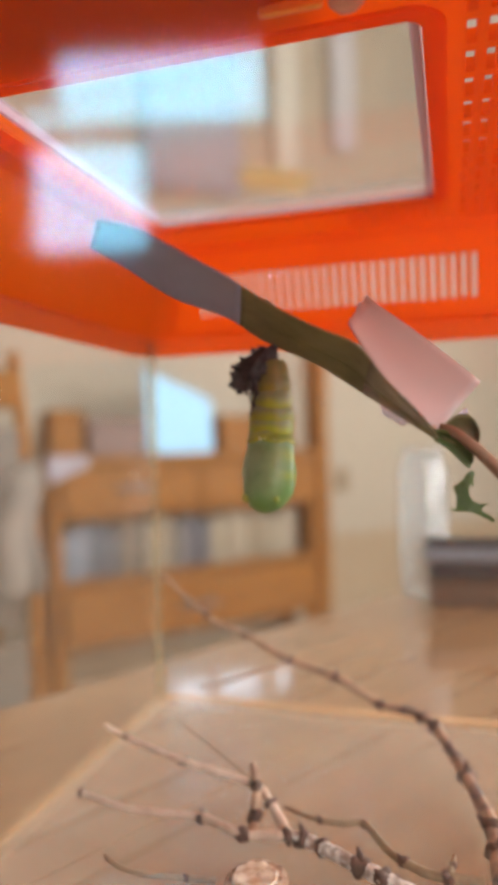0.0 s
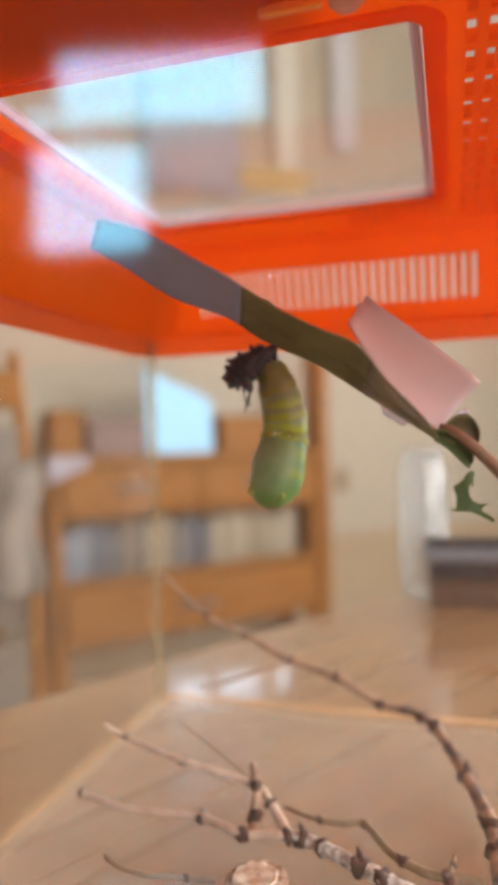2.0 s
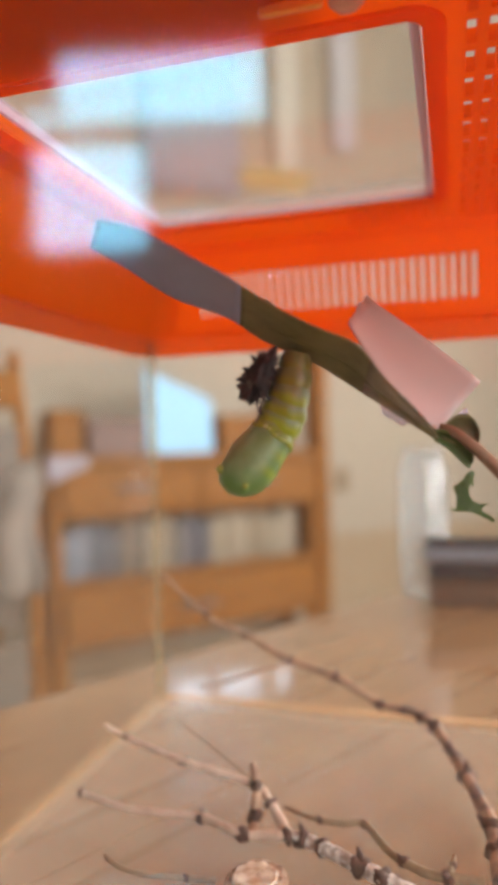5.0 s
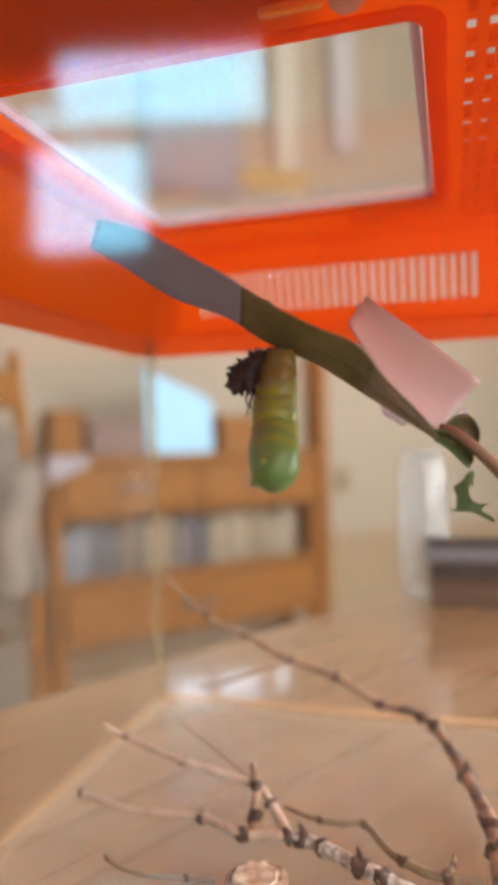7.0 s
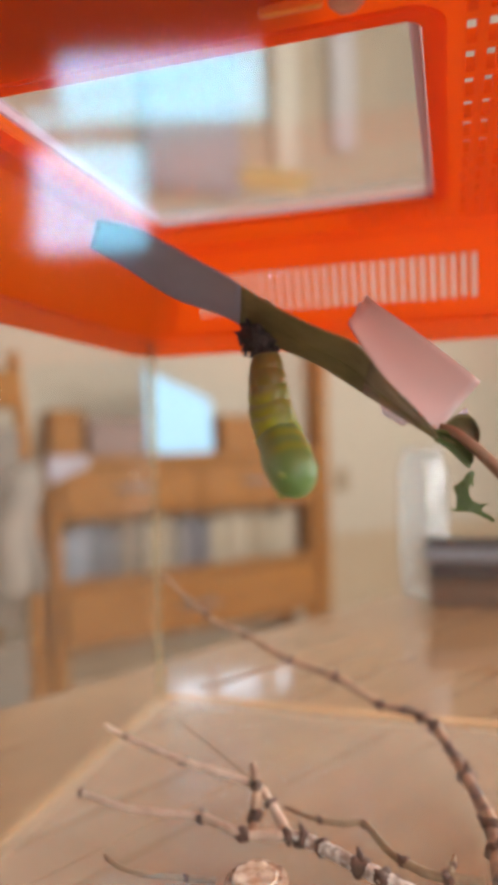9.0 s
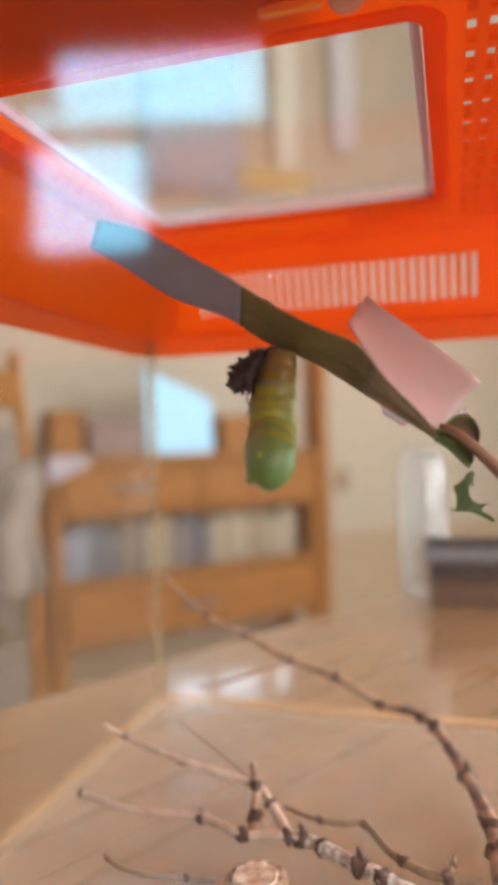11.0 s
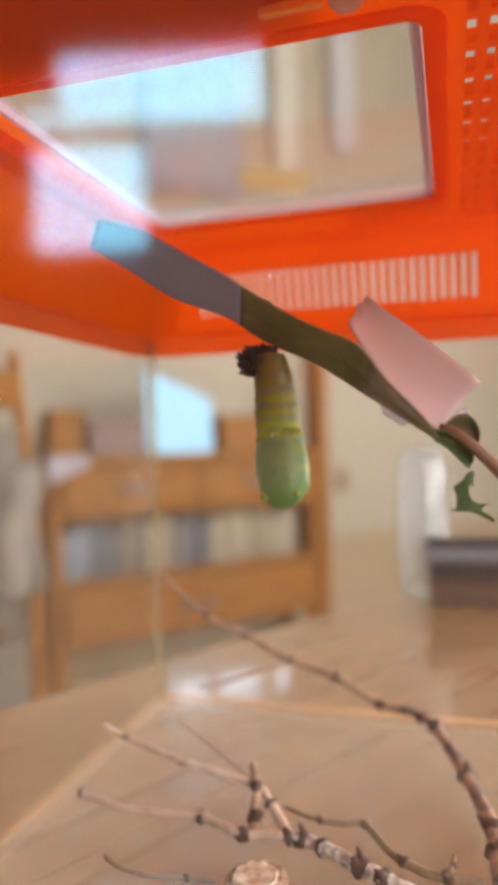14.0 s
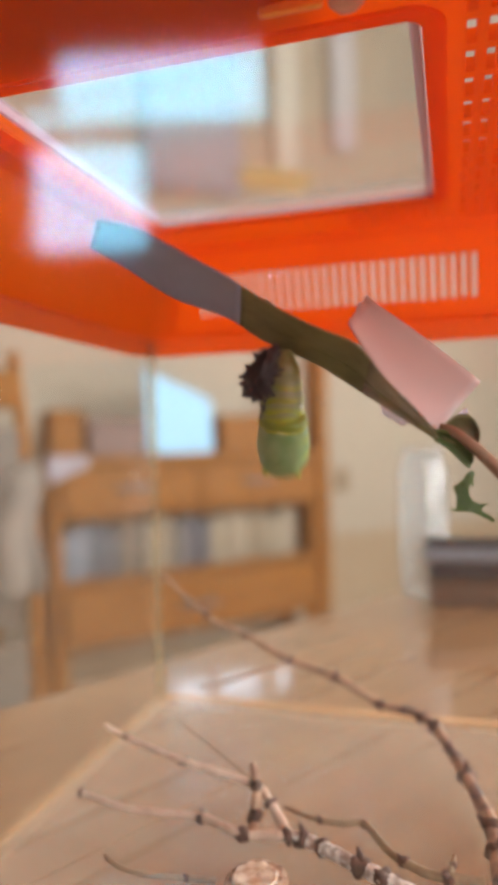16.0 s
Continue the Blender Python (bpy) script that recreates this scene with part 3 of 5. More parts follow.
def table():
    t = thing("dining_table", pose(0.4213, 0.4514, 0, 0, 0, 60.24), "glossy honey-brown wooden dining table with long grain", "table")
    L, Wd, T = 0.75, 0.46, 0.03
    n = 7
    for k in range(n):
        y0, y1 = -Wd + 2 * Wd * k / n, -Wd + 2 * Wd * (k + 1) / n
        part("plank", block(-L, L, y0 + 0.0003, y1 - 0.0003, -T, -0.0002, 0.0008), WOOD, t)
    part("apron", block(-L + 0.06, L - 0.06, -Wd + 0.06, -Wd + 0.08, -0.11, -T - 0.0005), OAK, t)
    part("apron", block(-L + 0.06, L - 0.06, Wd - 0.08, Wd - 0.06, -0.11, -T - 0.0005), OAK, t)
    for x in (-L + 0.09, L - 0.09):
        for y in (-Wd + 0.09, Wd - 0.09):
            part("leg", lathe([(0, FLOOR_Z), (0.022, FLOOR_Z), (0.026, -0.5), (0.034, -0.12), (0.034, -T - 0.001), (0, -T - 0.001)], 16), OAK_UP, t, m=pose(x, y, 0))


def table_things():
    j = thing("glass_jar", pose(-0.0225, 0.552, 0.0), "ribbed clear glass jar with pale bluish highlights on the table", "jar")
    prof = [(0.6 * r, z) for r, z in [(0, 0.001), (0.026, 0.001), (0.0295, 0.005), (0.030, 0.03), (0.030, 0.092), (0.027, 0.103), (0.0235, 0.110), (0.0222, 0.110), (0.0255, 0.102), (0.0283, 0.091), (0.0283, 0.03), (0.0275, 0.0065), (0.024, 0.0035), (0, 0.0035)]]
    bm = lathe(prof, 96)
    for v in bm.verts:
        a = math.atan2(v.co.y, v.co.x)
        k = 1 + (0.03 * math.cos(14 * a) if 0.008 < v.co.z < 0.098 else 0)
        v.co.x, v.co.y = v.co.x * k, v.co.y * k
    g = part("body", bm, GLASS, j, smooth=True)
    g.visible_shadow = False
    part("rim", lathe([(0.0138, 0.108), (0.0146, 0.110), (0.0146, 0.113), (0.0138, 0.1145)], 40), GLASS, j, "thick glass rim", smooth=True)
    b = thing("low_box", pose(0.0347, 0.528, 0, 0, 0, 3), "dark brown low box on the table", "box")
    part("body", block(-0.052, 0.055, -0.0074, 0.0074, 0.0, 0.0140, 0.0016), CARTON, b)
    part("lid", block(-0.0532, 0.0566, -0.0079, 0.0079, 0.0142, 0.0185, 0.0015), CARTON, b)
    p = thing("black_case", pose(0.0347, 0.528, 0.0187, 0, 0, 3), "glossy black rounded case with a grey band on a brown box", "case")
    part("base", block(-0.0535, 0.0572, -0.0080, 0.0080, 0.0, 0.0125, 0.0045), BLACK, p)
    part("band", block(-0.0568, 0.0558, -0.0078, 0.0078, 0.0126, 0.0235, 0.0045), METAL, p, "grey metal band")
    part("lid", block(-0.0545, 0.0572, -0.0074, 0.0074, 0.0236, 0.0305, 0.0034), BLACK, p)

# ---- the tank ----


TX0, TX1, TY0, TY1, TH = -0.137, 0.078, 0.030, 0.304, 0.172


def rounded(x0, x1, y0, y1, z, r, n=6):
    pts = []
    for cx, cy, a0 in ((x1 - r, y1 - r, 0), (x0 + r, y1 - r, 90), (x0 + r, y0 + r, 180), (x1 - r, y0 + r, 270)):
        for k in range(n + 1):
            a = radians(a0 + 90 * k / n)
            pts.append((cx + r * math.cos(a), cy + r * math.sin(a), z))
    return pts


def loft(loops, bm=None, skip=None):
    bm = bm or bmesh.new()
    g = [[bm.verts.new(p) for p in l] for l in loops]
    n = len(g[0])
    for a, b in zip(g, g[1:]):
        for i in range(n):
            if skip and skip(i):
                continue
            bm.faces.new([a[i], a[(i + 1) % n], b[(i + 1) % n], b[i]])
    return bm


def tank():
    t = thing("plastic_tank", pose(0, 0, 0), "clear plastic insect tank standing on the table", "tank")
    th, r = 0.0018, 0.0030
    z0, z1 = 0.0045, TH
    for nm, b in (("front_wall", (TX0 + r, TX1 - r, TY0, TY0 + th)), ("back_wall", (TX0 + r, TX1 - r, TY1 - th, TY1)),
                  ("side_wall", (TX0, TX0 + th, TY0 + r, TY1 - r)), ("side_wall", (TX1 - th, TX1, TY0 + r, TY1 - r))):
        p = part(nm, block(*b, z0, z1), CLEAR if nm == "front_wall" else VEILED, t)
        p.visible_shadow = False
    for cx, cy, a0 in ((TX1 - r, TY1 - r, 0), (TX0 + r, TY1 - r, 90), (TX0 + r, TY0 + r, 180), (TX1 - r, TY0 + r, 270)):
        bm = bmesh.new()
        prof = []
        for rr in (r, r - th):
            prof.append([(cx + rr * math.cos(radians(a0 + 90 * k / 6)), cy + rr * math.sin(radians(a0 + 90 * k / 6))) for k in range(7)])
        loop = prof[0] + prof[1][::-1]
        loft([[(x, y, z0) for x, y in loop], [(x, y, z1) for x, y in loop]], bm)
        bmesh.ops.recalc_face_normals(bm, faces=bm.faces[:])
        p = part("corner", bm, EDGE, t, "rounded clear corner", smooth=True)
        p.visible_shadow = False
    bm = bmesh.new()
    loft([rounded(TX0 + 0.003, TX1 - 0.003, TY0 + 0.003, TY1 - 0.003, 0.0022, 0.006), rounded(TX0, TX1, TY0, TY1, 0.0045, 0.008)], bm)
    bm.faces.new([v for v in bm.verts if abs(v.co.z - 0.0022) < 1e-6][::-1]).material_index = 1
    p = part("bottom", bm, [BASE, SCUFFED], t)
    p.visible_shadow = False
    bm = loft([rounded(TX0 + 0.001, TX1 - 0.001, TY0 + 0.001, TY1 - 0.001, 0.0003, 0.008), rounded(TX0 + 0.0005, TX1 - 0.0005, TY0 + 0.0005, TY1 - 0.0005, 0.0021, 0.008),
               rounded(TX0 + 0.006, TX1 - 0.006, TY0 + 0.006, TY1 - 0.006, 0.0021, 0.005), rounded(TX0 + 0.006, TX1 - 0.006, TY0 + 0.006, TY1 - 0.006, 0.0003, 0.005)])
    part("floor_rib", block(TX0 + 0.006, TX1 - 0.006, TY1 - 0.0040, TY1 - 0.0022, 0.0046, 0.0058, 0.0004), RIB, t, "hazy floor rib").visible_shadow = False
    p = part("foot_rim", bm, BASE, t, "hazy clear base rim")
    p.visible_shadow = False


PZ = 0.211          # underside of the lid's flat top
HX0, HX1, HY0, HY1 = -0.1143, -0.0042, 0.1474, 0.2626      # the hatch
PX0, PX1, PY0, PY1 = -0.124, 0.064, 0.044, 0.291        # the flat top


def lid():
    t = thing("tank_lid", pose(0, 0, 0), "translucent orange plastic tank lid with slots and a clear hatch", "lid")
    # flat top with rows of small slots
    xs = {PX0, PX1, HX0, HX1}
    ys = {PY0, PY1, HY0, HY1}
    cols = [0.0061 + 0.0046 * k for k in range(12)]
    rows = [0.0708 + 0.0124 * k for k in range(18)]
    left = [0.0015 - 0.0046 * k for k in range(1, 9)]
    for c in cols + left:
        xs |= {c - 0.0011, c + 0.0011}
    for rr in rows:
        ys |= {rr - 0.0047, rr + 0.0047}

    def hole(x, y):
        if HX0 < x < HX1 and HY0 < y < HY1:
            return True
        near = any(abs(y - q) < 0.0047 for q in rows)
        return near and (any(abs(x - c) < 0.0011 for c in cols) or (y > 0.268 and any(abs(x - c) < 0.0011 for c in left)))
    bm = plate(sorted(xs), sorted(ys), hole, lambda x, y, h: (x, y, PZ + h), 0.0036)
    part("top_panel", bm, ORANGE, t)
    # sloping sides and skirt, open where the slatted vent sits
    n = 6
    loops = [rounded(PX0, PX1, PY0, PY1, PZ + 0.001, 0.012, n), rounded(PX0 - 0.004, PX1 + 0.003, PY0 - 0.004, PY1 + 0.003, PZ - 0.003, 0.012, n),
             rounded(TX0 - 0.0005, TX1 + 0.0005, TY0 - 0.0005, TY1 + 0.0005, 0.1735, 0.014, n), rounded(TX0 - 0.003, TX1 + 0.003, TY0 - 0.003, TY1 + 0.003, 0.1735, 0.014, n),
             rounded(TX0 - 0.004, TX1 + 0.004, TY0 - 0.004, TY1 + 0.004, 0.1645, 0.014, n)]
    bm = bmesh.new()
    g = [[bm.verts.new(p) for p in l] for l in loops]
    m = len(g[0])
    for k, (a, b) in enumerate(zip(g, g[1:])):
        for i in range(m):
            if k == 1 and i == n:           # the far side: slats stand here
                continue
            bm.faces.new([a[i], a[(i + 1) % m], b[(i + 1) % m], b[i]])
    thicken(part("skirt", bm, ORANGE, t, smooth=False), 0.0018, 0)
    # the panel's own corners, filled behind the rounded edge
    ya, za, yb, zb = PY1 + 0.003, PZ - 0.003, TY1 + 0.0005, 0.1735
    lo0, hi0, lo1, hi1 = PX0 + 0.008, PX1 - 0.009, TX0 + 0.0130, TX1 - 0.0130
    slots = [-0.1085 + 0.0041 * k for k in range(30)]
    sx = {lo0, hi0}
    for c in slots:
        sx |= {c - 0.00092, c + 0.00092}

    def put(x, s, h):
        x = lo0 + (lo1 - lo0) * s if x == lo0 else (hi0 + (hi1 - hi0) * s if x == hi0 else x)
        return (x, ya + (yb - ya) * s + h * 0.6, za + (zb - za) * s + h * 0.8)
    bm = plate(sorted(sx), [0, 0.28, 0.82, 1.0], lambda x, s: 0.28 < s < 0.82 and any(abs(x - c) < 0.00092 for c in slots), put, 0.0026)
    part("vent_grille", bm, ORANGE, t, "orange grille of upright slats")
    # clear hatch in its frame
    h = part("hatch", block(HX0 + 0.0025, HX1 - 0.0025, HY0 + 0.0025, HY1 - 0.0025, PZ + 0.004, PZ + 0.0055), HATCH, t, "clear plastic hatch")
    h.visible_shadow = False
    bm = block(HX1 - 0.0026, HX1 - 0.0004, HY0 + 0.0005, HY1 - 0.0005, PZ + 0.0002, PZ + 0.006, 0.0004)
    block(HX0 + 0.0004, HX0 + 0.0016, HY0 + 0.0005, HY1 - 0.0005, PZ + 0.002, PZ + 0.006, 0.0004, bm)
    block(HX0 + 0.0025, HX1 - 0.0027, HY0 + 0.0004, HY0 + 0.0016, PZ + 0.001, PZ + 0.006, 0.0004, bm)
    e = part("hatch_edge", bm, HATCH_EDGE, h, "thick clear hatch edge, purplish against the light")
    e.visible_shadow = False
    part("hatch_lip", block(HX0 + 0.0025, HX1 - 0.0027, HY1 - 0.0034, HY1 - 0.0022, PZ + 0.0001, PZ + 0.0014, 0.0004), HATCH_LIP, h, "bright clear lower lip").visible_shadow = False
    part("hatch_rim", block(HX0 + 0.0025, HX1 - 0.0027, HY1 - 0.0020, HY1 - 0.0004, PZ + 0.0002, PZ + 0.006, 0.0004), HATCH_RIM, h, "clear upright rim, pinkish against the lid").visible_shadow = False
    # the orange frame that stands down round the hatch, with rounded corners
    out, inn = (HX0 - 0.0050, HX1 + 0.0050, HY0 - 0.0040, HY1 + 0.0040), (HX0 - 0.0002, HX1 + 0.0002, HY0 - 0.0002, HY1 + 0.0002)
    bm = loft([rounded(*inn, PZ - 0.0002, 0.004), rounded(*inn, PZ - 0.0012, 0.004), rounded(*out, PZ - 0.0012, 0.008), rounded(*out, PZ - 0.0002, 0.008)])
    bmesh.ops.recalc_face_normals(bm, faces=bm.faces[:])
    part("hatch_frame", bm, ORANGE, t, "raised orange frame with rounded corners")
    # slab in the handle's place, sized to keep light off the near left
    shade_slab = part("handle", block(-0.123, -0.024, 0.050, 0.1435, PZ + 0.0040, PZ + 0.0085, 0.0015), ORANGE_SHADE, t, "dark orange slab on the lid as its handle, widened to shade it")
    part("latch", block(-0.0352, -0.0222, 0.1335, 0.1353, PZ - 0.0025, PZ - 0.0005, 0.0006), LATCH, t, "amber latch bar")
    part("knob", lathe([(0, PZ - 0.0035), (0.0026, PZ - 0.003), (0.0036, PZ - 0.002), (0.0036, PZ - 0.0004), (0, PZ - 0.0004)], 20), KNOB, t, "clear plastic knob", pose(-0.0177, 0.1352, 0), smooth=True)


# ---- perch: leaf, paper, pupa; millimetres from the pupa's foothold ----
PERCH = pose(-0.0352, 0.1409, 0.1439, -0.37, 1.4, 16.28)


def mm(x, z, y=0.0):
    """A point x across, z up and y deep, in mm; what lies deeper spreads out from the perch's own axis."""
    k = 1 + y / 145
    return Vector(((-5.2 + (x + 5.2) * k) / 1000, y / 1000, (-19.9 + (z + 19.9) * k) / 1000))


def leaf():
    l = thing("milkweed_leaf", PERCH, "long narrow green leaf seen from below, partly taped", "leaf")
    up = [(-37.0, 26.5), (-29.0, 24.8), (-18.3, 19.2), (-10.0, 14.7), (-0.6, 8.8), (8.8, 4.1), (17.1, 0.6), (23.0, -6.5), (30.1, -13.6), (34.4, -18.7)]
    lo = [(-38.3, 20.8), (-31.6, 17.0), (-21.0, 10.3), (-10.0, 6.3), (-1.8, 1.2), (8.8, -3.5), (15.0, -7.3), (22.0, -11.8), (29.0, -16.2), (34.2, -19.4)]
    A = smooth_line([(x, 0, z) for x, z in up], 6)
    B = smooth_line([(x, 0, z) for x, z in lo], 6)
    n, fold = 16, 0.62

    def spot(k, s, lift=0.0):
        p = A[k].lerp(B[k], s)
        y = -6.5 + 6.5 * s / fold if s < fold else 3.2 * (s - fold) / (1 - fold)       # the underside is seen: the edge that hangs lower lies deeper
        y += 0.35 * noise.noise(Vector((k * 0.25, s * 4, 1)))
        return mm(p.x, p.z, y - 1.0 - lift)

    def grid(i0, i1, lift=0.0):
        return [[spot(k, j / n, lift) for j in range(n + 1)] for k in range(i0, i1)]
    m = len(A)
    cut = 21
    thicken(part("blade", sheet(grid(cut - 1, m)), LEAF, l, smooth=True), 0.0004)
    thicken(part("blade_tip", sheet(grid(0, cut)), LEAF, l, smooth=True), 0.0004)
    thicken(part("tape", sheet(grid(0, cut, 0.5)), TAPE, l, "strip of greyish translucent tape", smooth=True), 0.0002)
    thicken(part("tape", sheet(grid(m - 16, m - 1, 0.5)), TAPE_CLEAR, l, "short strip of hazy clear tape by the stalk", smooth=True), 0.0002)
    for quad in ((((22.0, -11.3), (28.5, -15.4)), ((22.6, -14.1), (26.9, -16.7))), (((37.4, -14.8), (40.2, -12.5)), ((38.4, -15.4), (40.7, -13.7)))):
        rows = [[mm(a[0] + (b[0] - a[0]) * q, a[1] + (b[1] - a[1]) * q, 3.0 + 0.3 * math.sin(9 * q)) for q in np.linspace(0, 1, 7)] for a, b in quad]
        thicken(part("tape_corner", sheet(rows), TAPE_LILAC, l, "lilac-tinted loose corner of clear tape", smooth=True), 0.0001)
    mid = [spot(k, fold) for k in range(cut, m)]
    part("midrib", tube(mid, lambda s: 0.0003 + 0.0003 * s, 8), LEAF, l, "raised midrib", smooth=True)
    rows = [[mm(-3.0 + 3.8 * s, 9.7 - 2.4 * s + 1.1 * math.sin(math.pi * s) * q, 5.0 + 1.5 * q) for q in np.linspace(0, 1, 5)] for s in np.linspace(0, 1, 9)]
    thicken(part("curled_edge", sheet(rows), CURL, l, "small brown curled edge", smooth=True), 0.0004)
    # the stalk end, with a bitten curl of blade round it
    st = smooth_line([mm(34.6, -16.6, 2.0), mm(38.0, -18.0, 1.0), mm(43.0, -22.0, 0), mm(48.5, -27.2, -1), mm(56.0, -34.5, -2)], 6)
    part("stalk", tube(st, lambda s: 0.0009 + 0.0008 * s, 12, 0.1), STEM, l, "red-brown stalk", smooth=True)

    def flap(name, up, lo, deep, lab, skin=LEAF_BROWN):
        a, b = smooth_line([(x, 0, z) for x, z in up], 5), smooth_line([(x, 0, z) for x, z in lo], 5)
        rows = []
        for k in range(len(a)):
            r = []
            for s in np.linspace(0, 1, 8):
                q = a[k].lerp(b[k], s)
                r.append(mm(q.x, q.z, deep + 1.6 * math.sin(math.pi * s)))
            rows.append(r)
        thicken(part(name, sheet(rows), skin, l, lab, smooth=True), 0.0004)
    flap("bitten_lobe", [(36.1, -16.1), (38.0, -14.5), (40.3, -14.1), (42.0, -15.4), (43.0, -17.8), (42.5, -20.4)], [(35.0, -19.0), (37.0, -20.0), (39.0, -20.3), (40.5, -20.6), (41.6, -21.0), (42.2, -21.6)], 1.5, "brown-green bitten lobe")
    flap("bitten_tongue", [(33.0, -17.2), (36.5, -17.7), (39.0, -19.9), (41.3, -22.0), (41.6, -23.9)], [(33.5, -19.4), (35.5, -20.6), (37.6, -22.3), (39.6, -24.3), (40.9, -25.3)], 0.5, "green bitten leaf base", LEAF_GREEN)


def leaf_scrap():
    s = thing("leaf_scrap", PERCH, "ragged bitten scrap of green leaf hanging by the stalk", "leaf scrap")
    out = [(41.4, -25.8), (42.0, -26.3), (41.6, -27.5), (41.7, -29.2), (41.0, -28.6), (40.7, -29.9), (40.8, -31.1), (41.6, -32.2), (43.2, -32.8), (44.8, -32.6), (43.6, -33.5), (43.4, -34.2),
           (44.9, -35.1), (46.2, -36.1), (45.7, -36.8), (44.4, -35.8), (42.8, -35.1), (40.8, -34.4), (38.3, -34.4), (37.1, -34.2), (36.5, -33.5), (37.3, -33.9), (38.1, -33.8), (38.3, -31.3), (37.4, -29.3),
           (38.4, -28.6), (39.5, -27.8), (40.4, -26.3)]
    bm = bmesh.new()
    vs = [bm.verts.new(mm(x, z, 0.25 * math.sin(x * 0.9) + 0.2 * math.sin(z))) for x, z in out]
    f = bm.faces.new(vs)
    f.normal_update()
    bmesh.ops.triangulate(bm, faces=[f])
    thicken(part("blade", bm, LEAF_GREEN, s), 0.0003)
    part("vein", tube(smooth_line([mm(41.1, -26.4, -0.5), mm(39.6, -30.0, -0.5), mm(40.4, -33.6, -0.5), mm(45.6, -36.4, -0.5)]), 0.00012, 6), LEAF_GREEN, s)


def paper():
    p = thing("paper_flag", PERCH, "creased pink paper flag stuck over the leaf", "paper")
    rows = []
    for k in range(15):
        s = k / 14
        row = []
        for q in np.linspace(0, 1, 12):
            lx, lz = 15.6 + (33.6 - 15.6) * s - 1.0 * math.sin(math.pi * s), 4.8 + (-18.3 - 4.8) * s - 0.7 * math.sin(math.pi * s)
            rx, rz = 19.6 + (43.2 - 19.6) * s, 10.2 + (-7.2 - 10.2) * s + 0.5 * math.sin(math.pi * s)
            if k == 0:
                lz, rz = lz + 3.4 * max(0, 1 - abs(q - 0.55) * 5) + 0.9 * math.sin(q * 17) ** 2, rz + 1.4 * max(0, 1 - abs(q - 0.9) * 7)
            row.append(mm(lx + (rx - lx) * q, lz + (rz - lz) * q, 2.5 + 5.0 * q + 2.2 * math.sin(math.pi * q)))
        rows.append(row)
    thicken(part("sheet", sheet(rows), PAPER, p, smooth=True), 0.00025)


# abdomen rings: (share of the way down the abdomen, radius in mm, half height in mm)
RINGS = [(0.04, 3.3, 1.9), (0.19, 3.85, 2.3), (0.37, 4.2, 2.4), (0.55, 4.45, 2.4), (0.72, 4.5, 2.2), (0.87, 4.4, 1.8)]
PUPA = {}


